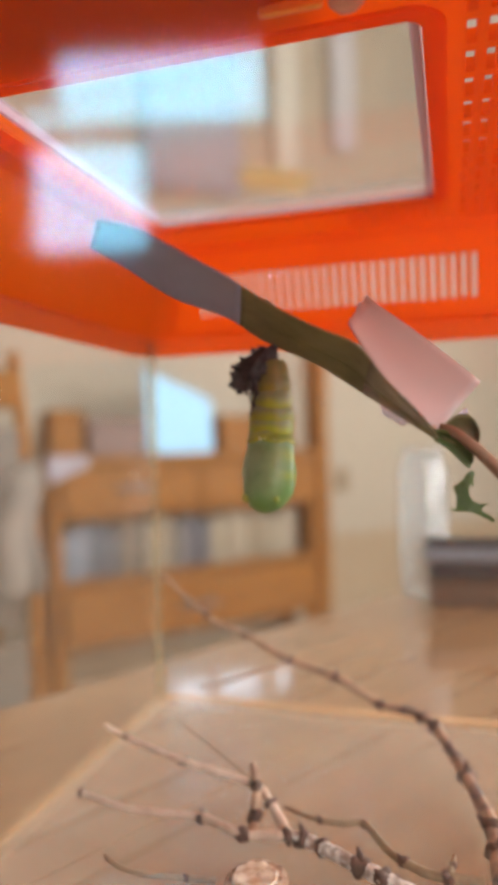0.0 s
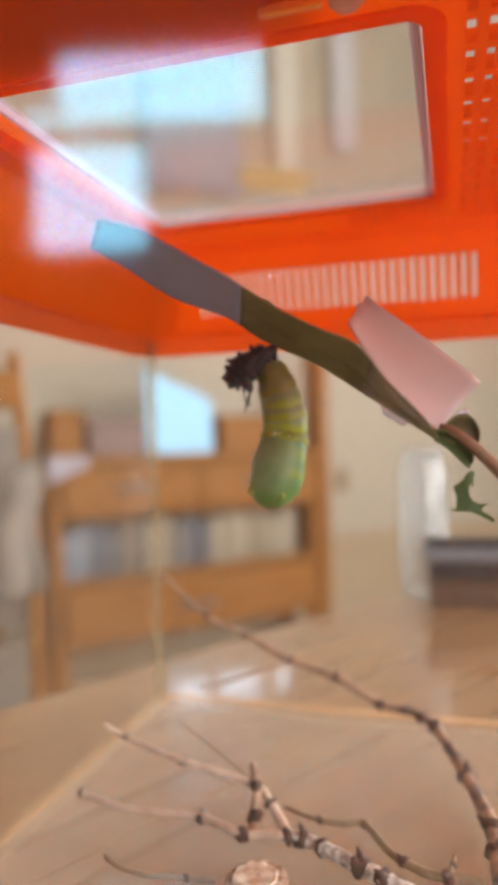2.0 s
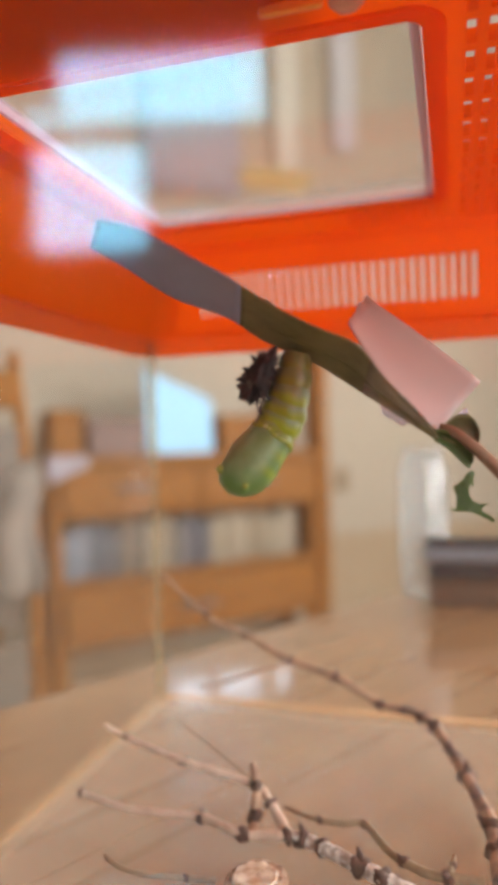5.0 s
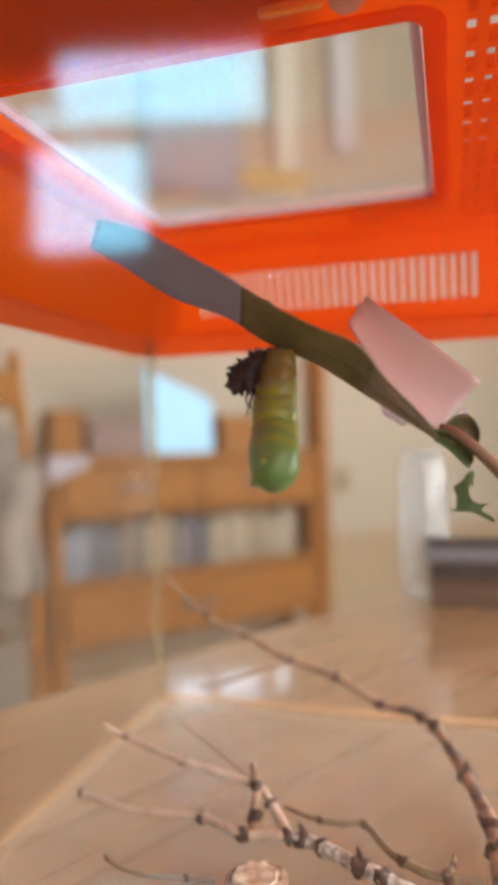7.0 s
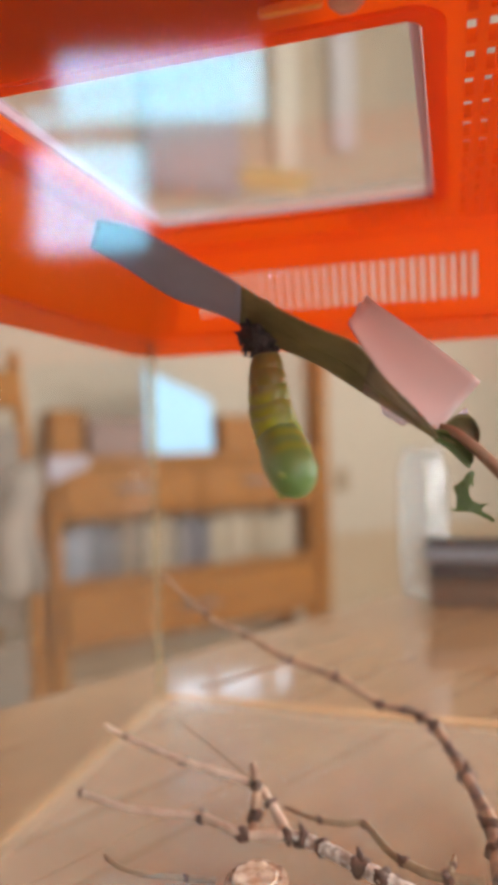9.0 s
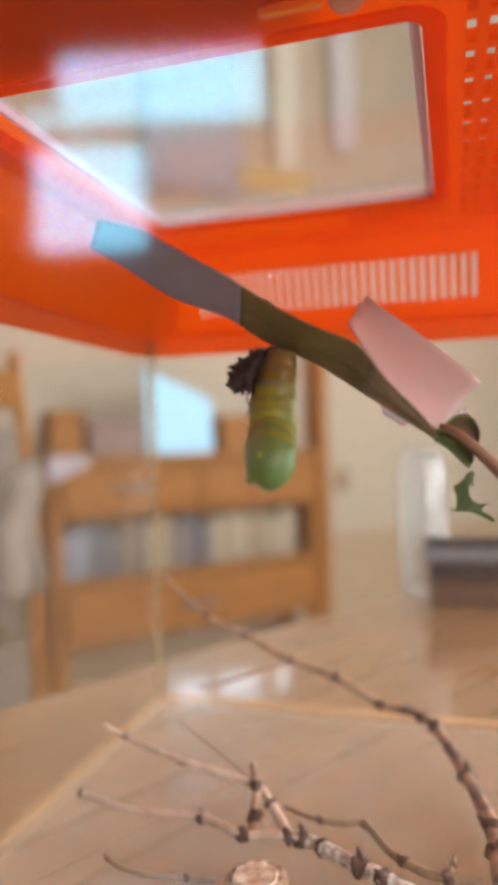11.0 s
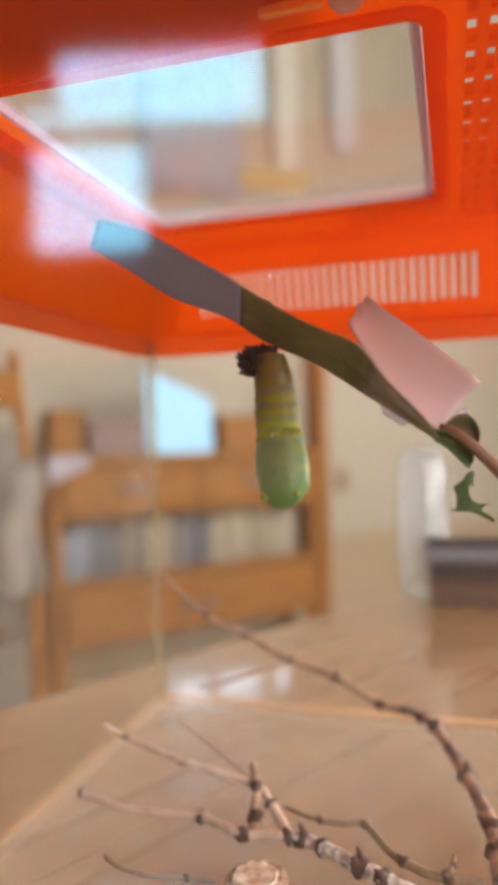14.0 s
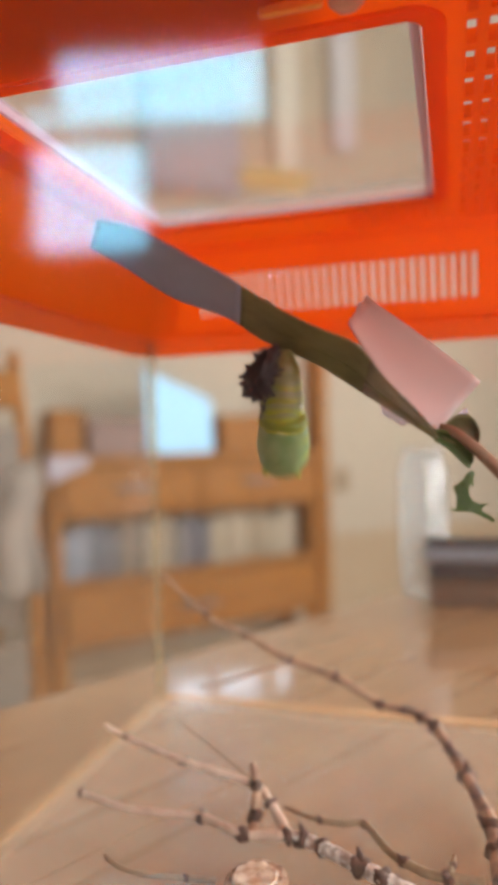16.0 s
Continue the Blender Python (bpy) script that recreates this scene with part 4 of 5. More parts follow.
def pupa():
    """A soft new pupa in rigid pieces: abdomen rings and the wing case, each moved on its own."""
    p = thing("butterfly_pupa", PERCH, "fresh green and yellow butterfly pupa hanging from the leaf", "pupa")
    PUPA["thing"] = p
    PUPA["rings"] = []
    for k, (_, r, h) in enumerate(RINGS):
        bm = bmesh.new()
        prof = []
        for i in range(11):
            u = -1 + 2 * i / 10
            prof.append((r / 1000 * (1.05 - abs(u) ** 2.0 * 0.20) * (1 + 0.06 * u), -u * h / 1000 * 1.3))
        prof = [(0, prof[0][1] + 0.0004)] + prof + [(0, prof[-1][1] - 0.0004)]
        lathe(prof, 26, bm)
        for v in bm.verts:          # no ring is quite round
            q = v.co * 330 + Vector((k * 3.7, 0, 0))
            v.co += Vector((v.co.x, v.co.y, 0)) * 0.08 * noise.noise(q) + Vector((0, 0, 0.0004 * noise.noise(q + Vector((9, 2, 5)))))
        PUPA["rings"].append(part("abdomen_ring", bm, RING_TOP if k < 2 else (RING_LOW if k > 3 else RING_SKIN), p, "yellow-banded abdomen ring", smooth=True))
    # the wing case: ribbed collar, swollen wings, blunt head with two small horns
    bm = bmesh.new()
    n, rings = 36, []
    prof = [(4.0, 2.0), (4.5, 1.2), (4.75, 0.4), (4.85, 0.0), (4.65, -0.7), (4.85, -1.7), (5.1, -3.7), (5.3, -6.3), (5.2, -8.7), (4.8, -10.6), (4.1, -12.2), (3.2, -13.4), (2.1, -14.2), (1.0, -14.7), (0.2, -14.85)]
    for r, z in prof:
        ring = []
        for i in range(n):
            a = 2 * math.pi * i / n
            flat = 1 - 0.10 * max(0, math.cos(a)) ** 2                         # flatter belly
            ridge = 1 + 0.02 * math.exp(-((abs((a - 0.9 + math.pi) % (2 * math.pi) - math.pi)) / 0.3) ** 2) * (z < -2)
            horn = 1 + (0.16 * max(0, math.sin(a)) ** 8 + 0.16 * max(0, -math.sin(a)) ** 8 if -14.5 < z < -12.5 else 0)
            wart = 1 + (0.07 * max(0, math.cos(5 * a + z)) ** 4 if z < -10.5 and z > -14.5 else 0)
            lump = wart + 0.07 * noise.noise(Vector((2.2 * math.sin(a), 2.2 * math.cos(a), z * 0.5))) + 0.035 * noise.noise(Vector((6 * math.sin(a), 6 * math.cos(a), z * 1.3)))
            k = 1.09 * r * flat * ridge * lump / 1000
            ring.append(bm.verts.new((k * horn * math.sin(a) - 0.0007 * max(0, -z - 9) / 6, -k * 0.96 * math.cos(a), z / 1000)))
        rings.append(ring)
    for a, b in zip(rings, rings[1:]):
        for i in range(n):
            f = bm.faces.new([a[i], b[i], b[(i + 1) % n], a[(i + 1) % n]])
    bm.faces.new(rings[-1])
    bm.faces.new(rings[0][::-1])
    bmesh.ops.recalc_face_normals(bm, faces=bm.faces[:])
    PUPA["case"] = part("wing_case", bm, CASE_SKIN, p, "smooth mint green wing case", smooth=True)
    for x, y, z, r in ((-2.4, -3.55, -11.9, 1.3), (3.9, -1.4, -12.0, 0.9)):
        d = Vector((x, y, -2.2)).normalized() / 1000
        q = Vector((x, y, z)) / 1000
        part("head_horn", tube([q - d * 0.4, q + d * 0.5, q + d * 1.0], lambda u: r / 1000 * (1 - 0.6 * u), 10, 0.2, 3), HORN, PUPA["case"], "blunt yellow head horn", smooth=True)
    # pale beads give the collar's gold dots and imitate its wet highlights
    for a, r in ((-0.18, 0.36), (0.02, 0.20), (0.42, 0.14)):
        bm = bmesh.new()
        bmesh.ops.create_icosphere(bm, subdivisions=2, radius=r / 1000)
        part("gold_bead", bm, GOLD, PUPA["case"], "shiny pale gold bead, standing also for wet glitter", pose(0.00520 * math.sin(a + 0.5), -0.00470 * math.cos(a + 0.5), 0.0001), smooth=True)
    ln = [Vector((5.12 * math.sin(a) * (1 - 0.10 * max(0, math.cos(a)) ** 2), -4.95 * math.cos(a) * (1 - 0.10 * max(0, math.cos(a)) ** 2), -0.15 + 0.25 * math.sin(5 * a))) / 1000 for a in np.linspace(0, 2 * math.pi, 61)]
    part("collar", tube(ln, 0.00034, 6, 0.6, 3, cap=False), COLLAR, PUPA["case"], "pale yellow beaded collar", smooth=True)
    # cremaster: the black stalk in the silk
    part("cremaster", tube(smooth_line([mm(0.4, 0.2, 1), mm(0.2, -1.2, 1), mm(0.3, -2.8, 1)]), 0.0005, 8), SKIN, p, "short black hooked stalk", smooth=True)


def shed_skin():
    s = thing("shed_skin", PERCH, "shrivelled black caterpillar skin with small legs", "shed skin")
    PUPA["skin"] = s
    rng = random.Random(5)
    bm = bmesh.new()
    bmesh.ops.create_icosphere(bm, subdivisions=4, radius=1)
    for v in bm.verts:
        q = v.co.copy()
        k = 1 + 0.40 * noise.noise(q * 2.6) + 0.34 * noise.noise(q * 6.5) + 0.18 * noise.noise(q * 14) + 0.16 * abs(math.sin(q.x * 11))
        v.co = Vector((q.x * 0.0050 * k, q.y * 0.0031 * k, q.z * (0.0024 - 0.0005 * q.x) * k))
    part("crumpled_body", bm, SKIN, s, smooth=True)
    for k in range(16):
        a = radians(120 + 17 * (k % 8) + rng.uniform(-7, 7))
        q = Vector((math.cos(a) * 0.0043, (-0.0018 if k < 8 else 0.0008) + rng.uniform(-0.0006, 0.0006), math.sin(a) * 0.0028))
        d = Vector((math.cos(a), rng.uniform(-0.5, 0.2), math.sin(a))).normalized()
        part("leg", tube([q - d * 0.0006, q + d * 0.0008, q + d * rng.uniform(0.0014, 0.0021) + Vector((0, 0, -0.0003))], lambda u: 0.0006 * (1 - 0.45 * u), 6, 0.4, k), SKIN, s)
    bm = bmesh.new()
    for k in range(80):                  # spiny shreds all round
        a, e = rng.uniform(0, 2 * math.pi), rng.uniform(-1.2, 1.0)
        d = Vector((math.cos(a), 0.7 * math.sin(e), math.sin(a))).normalized()
        q = Vector((d.x * 0.0042, d.y * 0.0028, d.z * 0.0026))
        o = Vector((rng.uniform(-1, 1), rng.uniform(-1, 1), rng.uniform(-1, 1))) * 0.0006
        w = rng.uniform(0.00022, 0.00060)
        tube([q - d * 0.0008, q + d * 0.0004 + o * 0.4, q + d * rng.uniform(0.0008, 0.0017) + o], lambda u: w * (1 - 0.7 * u), 5, bm=bm)
    part("spines", bm, SKIN, s, "ragged black spines")
    PUPA["strands"] = [part("strand", tube(smooth_line(line), lambda u: w * (1 - 0.5 * u), 6, 0.5, 2), SKIN, s, "thin hanging strand") for w, line in (
        (0.00042, [(0, 0, 0.001), (-0.0002, -0.0002, -0.0015), (0.0001, 0, -0.0035), (-0.0005, 0.0001, -0.0060), (-0.0002, 0, -0.0072)]),
        (0.00026, [(0, 0, 0.001), (-0.0006, 0.0002, -0.0025), (-0.0014, 0, -0.0048), (-0.0008, 0, -0.0068), (-0.0013, 0, -0.0088)]))]


# ---- twigs on the tank's floor ----


def twig(name_label, line, radius, nodes, bark, seed, group="twigs in the tank", collar=1.12, old=None):
    t = thing("twig", pose(0, 0, 0), name_label, "twig", group)
    ln = smooth_line(line, 8)
    m = len(ln) - 1

    def r(s):
        k = s * (len(line) - 1)
        bulge = sum(math.exp(-((k - q) / 0.10) ** 2) for q in nodes)
        return radius(s) * (1 + (collar - 1) * bulge)
    bm = tube(smooth_line(line, 16), r, 12, 0.22, seed)
    total = len(bm.faces)
    for i, f in enumerate(bm.faces):
        f.material_index = 1 if i > total * 0.52 else 0
    part("wood", bm, [BARK_LIGHT if bark == BARK_PALE else bark, old or bark], t, smooth=True)
    rng = random.Random(seed)
    for q in nodes:
        k = min(int(q * 8), m - 1)
        c, d = ln[k], (ln[k + 1] - ln[k]).normalized()
        rr = radius(q / (len(line) - 1))
        half = rr * rng.uniform(0.9, 1.5)
        ring = [c + d * (half * (i - 4) / 4) for i in range(9)]
        part("node", tube(ring, lambda u: rr * 1.32 * (1 - 0.35 * abs(2 * u - 1) ** 2), 14, 0.7, seed + q), BUD, t, "dark rough node", smooth=True)
        side = Vector((rng.uniform(-1, 1), rng.uniform(-1, 1), rng.uniform(0.3, 1))).normalized()
        side = (side - d * side.dot(d)).normalized()
        if rng.random() < 0.6:
            part("bud", tube([c + side * rr * 0.6, c + side * rr * 1.6 - d * rr * 0.5, c + side * rr * 2.3 - d * rr * 1.0], lambda u: rr * 0.7 * (1 - 0.75 * u), 8, 0.3, seed), BUD, t, "small dark bud", smooth=True)
    return t


# a twig's soft shadow on the floor, built as a thin dark twig
SHADOW_TWIG = [(-0.0541, 0.2167, 0.0056), (-0.0440, 0.2118, 0.0060), (-0.0346, 0.2109, 0.0060), (-0.0279, 0.2122, 0.0060), (-0.0195, 0.1997, 0.0060), (-0.0110, 0.1933, 0.0060), (-0.0035, 0.1917, 0.006), (0.0060, 0.1920, 0.006)]
DARK_B = [(-0.0985, 0.1790, 0.0056), (-0.0915, 0.1748, 0.0056), (-0.0820, 0.1738, 0.0056), (-0.0719, 0.1751, 0.0056), (-0.0640, 0.1760, 0.0056)]


def twigs():
    twig("pale brown twig with dark nodes and peeling white bark", [(-0.1182, 0.2000, 0.0110), (-0.1000, 0.1958, 0.0104), (-0.0755, 0.1968, 0.010), (-0.0609, 0.1922, 0.0095), (-0.048, 0.1945, 0.0095), (-0.0394, 0.1932, 0.009),
          (-0.0257, 0.1858, 0.009), (-0.0135, 0.1797, 0.0085), (0.004, 0.171, 0.0075)], lambda s: 0.0010 + 0.0013 * s, [0.08, 2, 3, 4, 4.6, 5.2, 6.1, 6.7], BARK_PALE, 3)
    twig("thin pale brown side twig with dark nodes", [(-0.1141, 0.2091, 0.030), (-0.107, 0.2102, 0.026), (-0.0847, 0.2064, 0.022), (-0.062, 0.2085, 0.016), (-0.0558, 0.2056, 0.012), (-0.0482, 0.1954, 0.0095)],
         lambda s: 0.0007 + 0.0010 * s, [1, 2, 3, 4], BARK_LIGHT, 11)
    twig("small forked twig tip with rough dark bark", [(-0.0625, 0.2095, 0.0225), (-0.0605, 0.2060, 0.017), (-0.0600, 0.2020, 0.0095), (-0.0595, 0.1985, 0.0065)], lambda s: 0.0011 + 0.0008 * s, [1, 2], BARK, 17)
    twig("long arching brown twig leaning on the tank's back wall", [(-0.127, 0.290, 0.0641), (-0.1058, 0.288, 0.0472), (-0.0866, 0.284, 0.0406), (-0.066, 0.280, 0.0323), (-0.0466, 0.276, 0.0281), (-0.0285, 0.272, 0.0202), (-0.0124, 0.266, 0.0192),
          (-0.0023, 0.250, 0.0145), (0.0061, 0.228, 0.0091), (0.0095, 0.215, 0.0078), (0.0102, 0.190, 0.0070)], lambda s: 0.0008 + 0.0017 * s, [1, 2, 3, 4, 5, 6, 6.4, 7.5, 9, 9.5], BARK, 23, old=BARK_OLD)
    # the twig shadow and, next but one call, nothing but its side spur
    twig("thin dark curve modelling a twig's shadow on the tank's floor", SHADOW_TWIG, lambda s: 0.0007 + 0.0008 * s, [1.3, 3, 4.6, 6], DARK_BARK_AND_SHADOW, 31)
    twig("short dark spur of the modelled twig shadow", [(-0.0030, 0.1920, 0.0068), (-0.0022, 0.1950, 0.0074), (-0.0017, 0.1985, 0.0080)], lambda s: 0.0009 - 0.0003 * s, [1], DARK_BARK_AND_SHADOW, 41)
    twig("short thin dark twig lying on the tank's floor", DARK_B, lambda s: 0.0006 + 0.0003 * s, [0.3, 3], DARK_BARK_AND_SHADOW, 37)
    twig("thin brown side twig of the arching twig", [(-0.0660, 0.2795, 0.0322), (-0.0785, 0.272, 0.0294), (-0.0894, 0.268, 0.0262), (-0.1007, 0.264, 0.0245)], lambda s: 0.0008 - 0.0003 * s, [2], BARK, 43)
    twig("hair-thin brown twig behind the forked ones", [(-0.0950, 0.224, 0.0280), (-0.0762, 0.215, 0.0223), (-0.0603, 0.206, 0.0178)], lambda s: 0.00022 + 0.00015 * s, [1], DARK_BARK_AND_SHADOW, 47)
    # a short sawn piece, cut face up
    t = thing("sawn_branch_piece", pose(-0.052, 0.1745, 0.0046, 0, 0, 20), "short sawn branch piece with a pale cut face", "branch piece")
    def jag(bm, amount, seed):
        for v in bm.verts:
            v.co += Vector((v.co.x, v.co.y, 0)) * amount * noise.noise(v.co * 520 + Vector((seed, 0, 0))) + Vector((0, 0, 0.0006 * amount * 4 * noise.noise(v.co * 700 + Vector((0, seed, 0)))))
        return bm
    part("bark", jag(lathe([(0, 0), (0.0066, 0), (0.0077, 0.0015), (0.0079, 0.0030), (0.0074, 0.0046), (0.0066, 0.0049), (0.0062, 0.0044), (0, 0.0043)], 40), 0.28, 3), BARK, t, smooth=False)
    part("cut_face", jag(lathe([(0.0060, 0.0044), (0.0060, 0.0052), (0.0052, 0.0055), (0.0046, 0.0050), (0.0041, 0.0055), (0.0034, 0.0050), (0.0027, 0.0055), (0.0021, 0.0049), (0.0013, 0.0054), (0.0007, 0.0048), (0, 0.0047)], 40), 0.14, 8), CUTWOOD, t, "cream cut wood with rings", smooth=True)


room()
wall_things()
door()
sideboard()
chair()
cloth()
books()
reflection_pane()
storage_boxes()
napkin()
table()
table_things()
tank()
lid()
leaf()
leaf_scrap()
paper()
pupa()
shed_skin()
twigs()

# ---- what moves ----
ROWS = {"skin": [], "strand": [], "case": [], "rings": [[] for _ in RINGS]}
CASE_LONG = 15.4


def aim(down, lean, turn):
    """The turn of a piece whose long axis hangs along down, leaning out of the plane and turned round itself."""
    z = -down.normalized()
    y = Vector((0, 1, 0))
    x = y.cross(z).normalized()
    y = z.cross(x)
    return Matrix((x, y, z)).transposed().to_4x4() @ pose(0, 0, 0, lean, 0, 0) @ pose(0, 0, 0, 0, 0, turn)


def wriggle(t, tx, tz, mx, mz, ex, ez, sx, sz, lean, turn):
    """The pupa at t: top, joint and tip of the body and the middle of the shed skin, in mm; which way it leans."""
    turn = -48 if turn == -30 and t < 6 else turn
    top, joint, tip, skin = (Vector((a, 0, b)) for a, b in ((tx, tz), (mx, mz), (ex, ez), (sx, sz)))
    low = tip - joint
    tilt = math.degrees(math.acos(min(low.length / CASE_LONG, 1.0))) * (1 if lean > 0 else -1)
    tilt = max(-48, min(48, tilt if abs(lean) == 1 else -0.3 * abs(tilt)))
    bend = joint - low.normalized() * (joint - top).length * 0.36
    ROWS["case"].append((t, Matrix.Translation(joint / 1000) @ aim(low, tilt, turn)))
    for k, (s, r, h) in enumerate(RINGS):
        p = top * (1 - s) ** 2 + bend * 2 * s * (1 - s) + joint * s * s
        d = (bend - top) * (1 - s) + (joint - bend) * s
        ROWS["rings"][k].append((t, Matrix.Translation(p / 1000) @ aim(d, 0.4 * tilt * s, turn)))
    d = skin - Vector((0.6, 0, 0.4))
    roll = max(-115, min(45, math.degrees(math.atan2(d.z, -d.x))))
    swing = min(58, (28 if lean == -0.5 else 0) + math.degrees(math.acos(min(1.0, d.length / 6.4))))        # a short skin points at the viewer
    side = -3.8 if lean > 0 else (3.4 if lean == -0.5 else 2.0 if lean < 0 else -1.2 - 2.6 * max(0, 1 - abs(skin.x - top.x) / 3.5))
    turned = pose(0, 0, 0, 0, roll, 0) @ pose(0, 0, 0, 0, 0, swing)
    ROWS["skin"].append((t, PERCH @ Matrix.Translation(mm(skin.x, skin.z, side)) @ turned))
    ROWS["strand"].append((t, Matrix.Translation((-0.0006, -0.0016, -0.0010)) @ turned.inverted()))


def motions():
    wriggle(0.0, -0.5, -4.5, -0.7, -19.9, -1.5, -34.1, -4.0, -4.5, 0, -30)
    wriggle(0.1, 2.5, -4.5, 0.8, -20.4, -2.1, -34.1, -2.5, -5.6, 0, -30)
    wriggle(0.2, -0.2, -4.1, 0.4, -20.4, -0.2, -34.1, -4.8, -4.5, 0, -30)
    wriggle(0.3, 1.7, -4.1, 0.2, -20.4, -3.4, -34.1, -2.9, -6.0, 0, -30)
    wriggle(0.4, 1.7, -3.9, 2.1, -19.7, -3.2, -34.1, -2.9, -4.5, 0, -30)
    wriggle(0.5, 2.1, -3.9, 0.8, -19.7, -2.8, -34.1, -2.5, -4.9, 0, -30)
    wriggle(0.6, 2.5, -3.9, 1.5, -19.7, -2.8, -34.1, -3.8, -4.9, 0, -30)
    wriggle(0.7, 2.1, -4.5, 1.7, -20.2, -3.0, -34.1, -3.3, -4.9, 0, -30)
    wriggle(0.8, 2.5, -2.2, -0.0, -20.2, -5.3, -33.3, -2.9, -4.9, 0, -30)
    wriggle(0.9, 2.1, -4.3, 0.8, -20.2, -3.4, -33.9, -3.1, -4.9, 0, -30)
    wriggle(1.0, 0.4, -4.3, 1.5, -21.2, -3.4, -33.9, -4.2, -4.3, 0, -30)
    wriggle(1.1, 1.7, -4.3, 1.7, -20.6, 0.8, -34.5, -2.3, -4.9, 0, -30)
    wriggle(1.2, 3.2, -2.6, -0.5, -20.6, -5.3, -32.9, -1.4, -5.3, 0, -30)
    wriggle(1.3, 2.1, -3.7, 0.8, -20.2, -3.4, -33.9, -3.1, -5.3, 0, -30)
    wriggle(1.4, 0.8, -4.1, 1.9, -20.6, -0.7, -33.9, -4.2, -4.3, 0, -30)
    wriggle(1.5, 1.2, -4.1, 1.2, -20.6, -0.5, -33.9, -2.3, -4.7, 0, -30)
    wriggle(1.6, 2.5, -3.4, -0.5, -19.7, -7.5, -31.0, -2.9, -5.6, 0, -30)
    wriggle(1.7, -0.2, -5.6, 3.2, -19.7, 0.4, -33.1, -3.8, -4.9, 0, -30)
    wriggle(1.8, 5.5, -3.4, 1.5, -19.7, -8.7, -30.5, -0.6, -5.6, 0, -30)
    wriggle(1.9, 4.2, -3.4, 1.2, -18.3, -6.2, -31.6, -2.3, -5.6, 0, -30)
    wriggle(2.0, -0.5, -5.3, 2.1, -19.3, -0.7, -32.9, -5.0, -3.9, 0, -30)
    wriggle(2.1, 4.6, -2.8, 0.4, -19.3, -9.1, -29.9, -1.6, -6.0, 0, -30)
    wriggle(2.2, 1.2, -4.9, 1.9, -19.7, -0.2, -31.4, -4.8, -4.9, 0, -30)
    wriggle(2.3, 2.9, -2.8, 1.7, -19.7, -3.0, -33.5, -3.8, -4.9, 0, -30)
    wriggle(2.4, 3.2, -3.2, 0.4, -19.1, -3.8, -31.2, -3.1, -5.3, 0, -30)
    wriggle(2.5, -1.7, -5.3, 1.7, -18.0, 1.7, -33.9, -5.9, -2.8, 0, -30)
    wriggle(2.6, 5.1, -2.8, 1.5, -19.1, -7.7, -29.7, -2.1, -5.8, 0, -30)
    wriggle(2.7, 2.9, -3.2, 1.7, -19.1, -3.0, -32.4, -3.8, -4.9, 0, -30)
    wriggle(2.8, 1.0, -3.7, 2.1, -18.5, 0.4, -32.9, -4.2, -4.3, 0, -30)
    wriggle(2.9, 4.2, -3.0, 0.4, -19.5, -9.1, -30.1, -2.5, -5.8, 0, -30)
    wriggle(3.0, -1.3, -4.7, 1.9, -18.5, 0.4, -33.3, -5.3, -3.0, 0, -30)
    wriggle(3.1, 5.1, -3.0, 1.7, -18.9, -6.6, -30.7, -2.3, -5.3, 0, -30)
    wriggle(3.2, 3.2, -3.0, -0.0, -18.3, -6.0, -30.3, -2.9, -5.6, 0, -30)
    wriggle(3.3, 0.4, -4.5, 2.5, -17.2, 1.5, -32.0, -4.2, -4.9, 0, -30)
    wriggle(3.4, 5.1, -3.0, 0.8, -18.3, -7.7, -29.5, -2.3, -5.8, 0, -30)
    wriggle(3.5, -1.3, -4.9, 2.9, -18.3, 3.4, -33.1, -5.5, -3.4, 0, -30)
    wriggle(3.6, 4.6, -2.8, -0.5, -18.7, -8.5, -29.3, -2.9, -6.0, 0, -30)
    wriggle(3.7, -2.1, -4.9, 1.7, -18.7, 3.6, -32.9, -6.3, -2.8, 0, -30)
    wriggle(3.8, 4.6, -2.8, 0.8, -18.0, -8.1, -29.3, -2.1, -6.0, 0, -30)
    wriggle(3.9, -1.7, -4.5, 2.3, -19.7, 3.4, -32.9, -5.9, -2.8, 0, -30)
    wriggle(4.0, 4.6, -2.8, -0.0, -18.0, -7.5, -29.7, -2.9, -5.8, 0, -30)
    wriggle(4.1, -1.7, -4.3, 1.5, -17.6, 2.5, -31.8, -5.7, -2.8, 0, -30)
    wriggle(4.2, 5.1, -2.8, 0.8, -18.0, -6.6, -30.7, -1.6, -5.8, 0, -30)
    wriggle(4.3, -1.3, -4.9, 2.9, -18.3, 3.4, -33.1, -5.5, -3.4, 0, -30)
    wriggle(4.4, 4.6, -2.8, -0.5, -18.7, -8.5, -29.3, -2.9, -6.0, 0, -30)
    wriggle(4.5, -2.1, -4.9, 1.7, -18.7, 3.6, -32.9, -6.3, -2.8, 0, -30)
    wriggle(4.6, 4.6, -2.8, 0.8, -18.0, -8.1, -29.3, -2.1, -6.0, 0, -30)
    wriggle(4.7, -1.7, -4.5, 2.3, -19.7, 3.4, -32.9, -5.9, -2.8, 0, -30)
    wriggle(4.8, 4.6, -2.8, -0.0, -18.0, -7.5, -29.7, -2.9, -5.8, 0, -30)
    wriggle(4.9, -1.7, -4.3, 1.5, -17.6, 2.5, -31.8, -5.7, -2.8, 0, -30)
    wriggle(5.0, 4.6, -2.8, -0.5, -18.7, -8.5, -29.3, -2.9, -6.0, 0, -30)
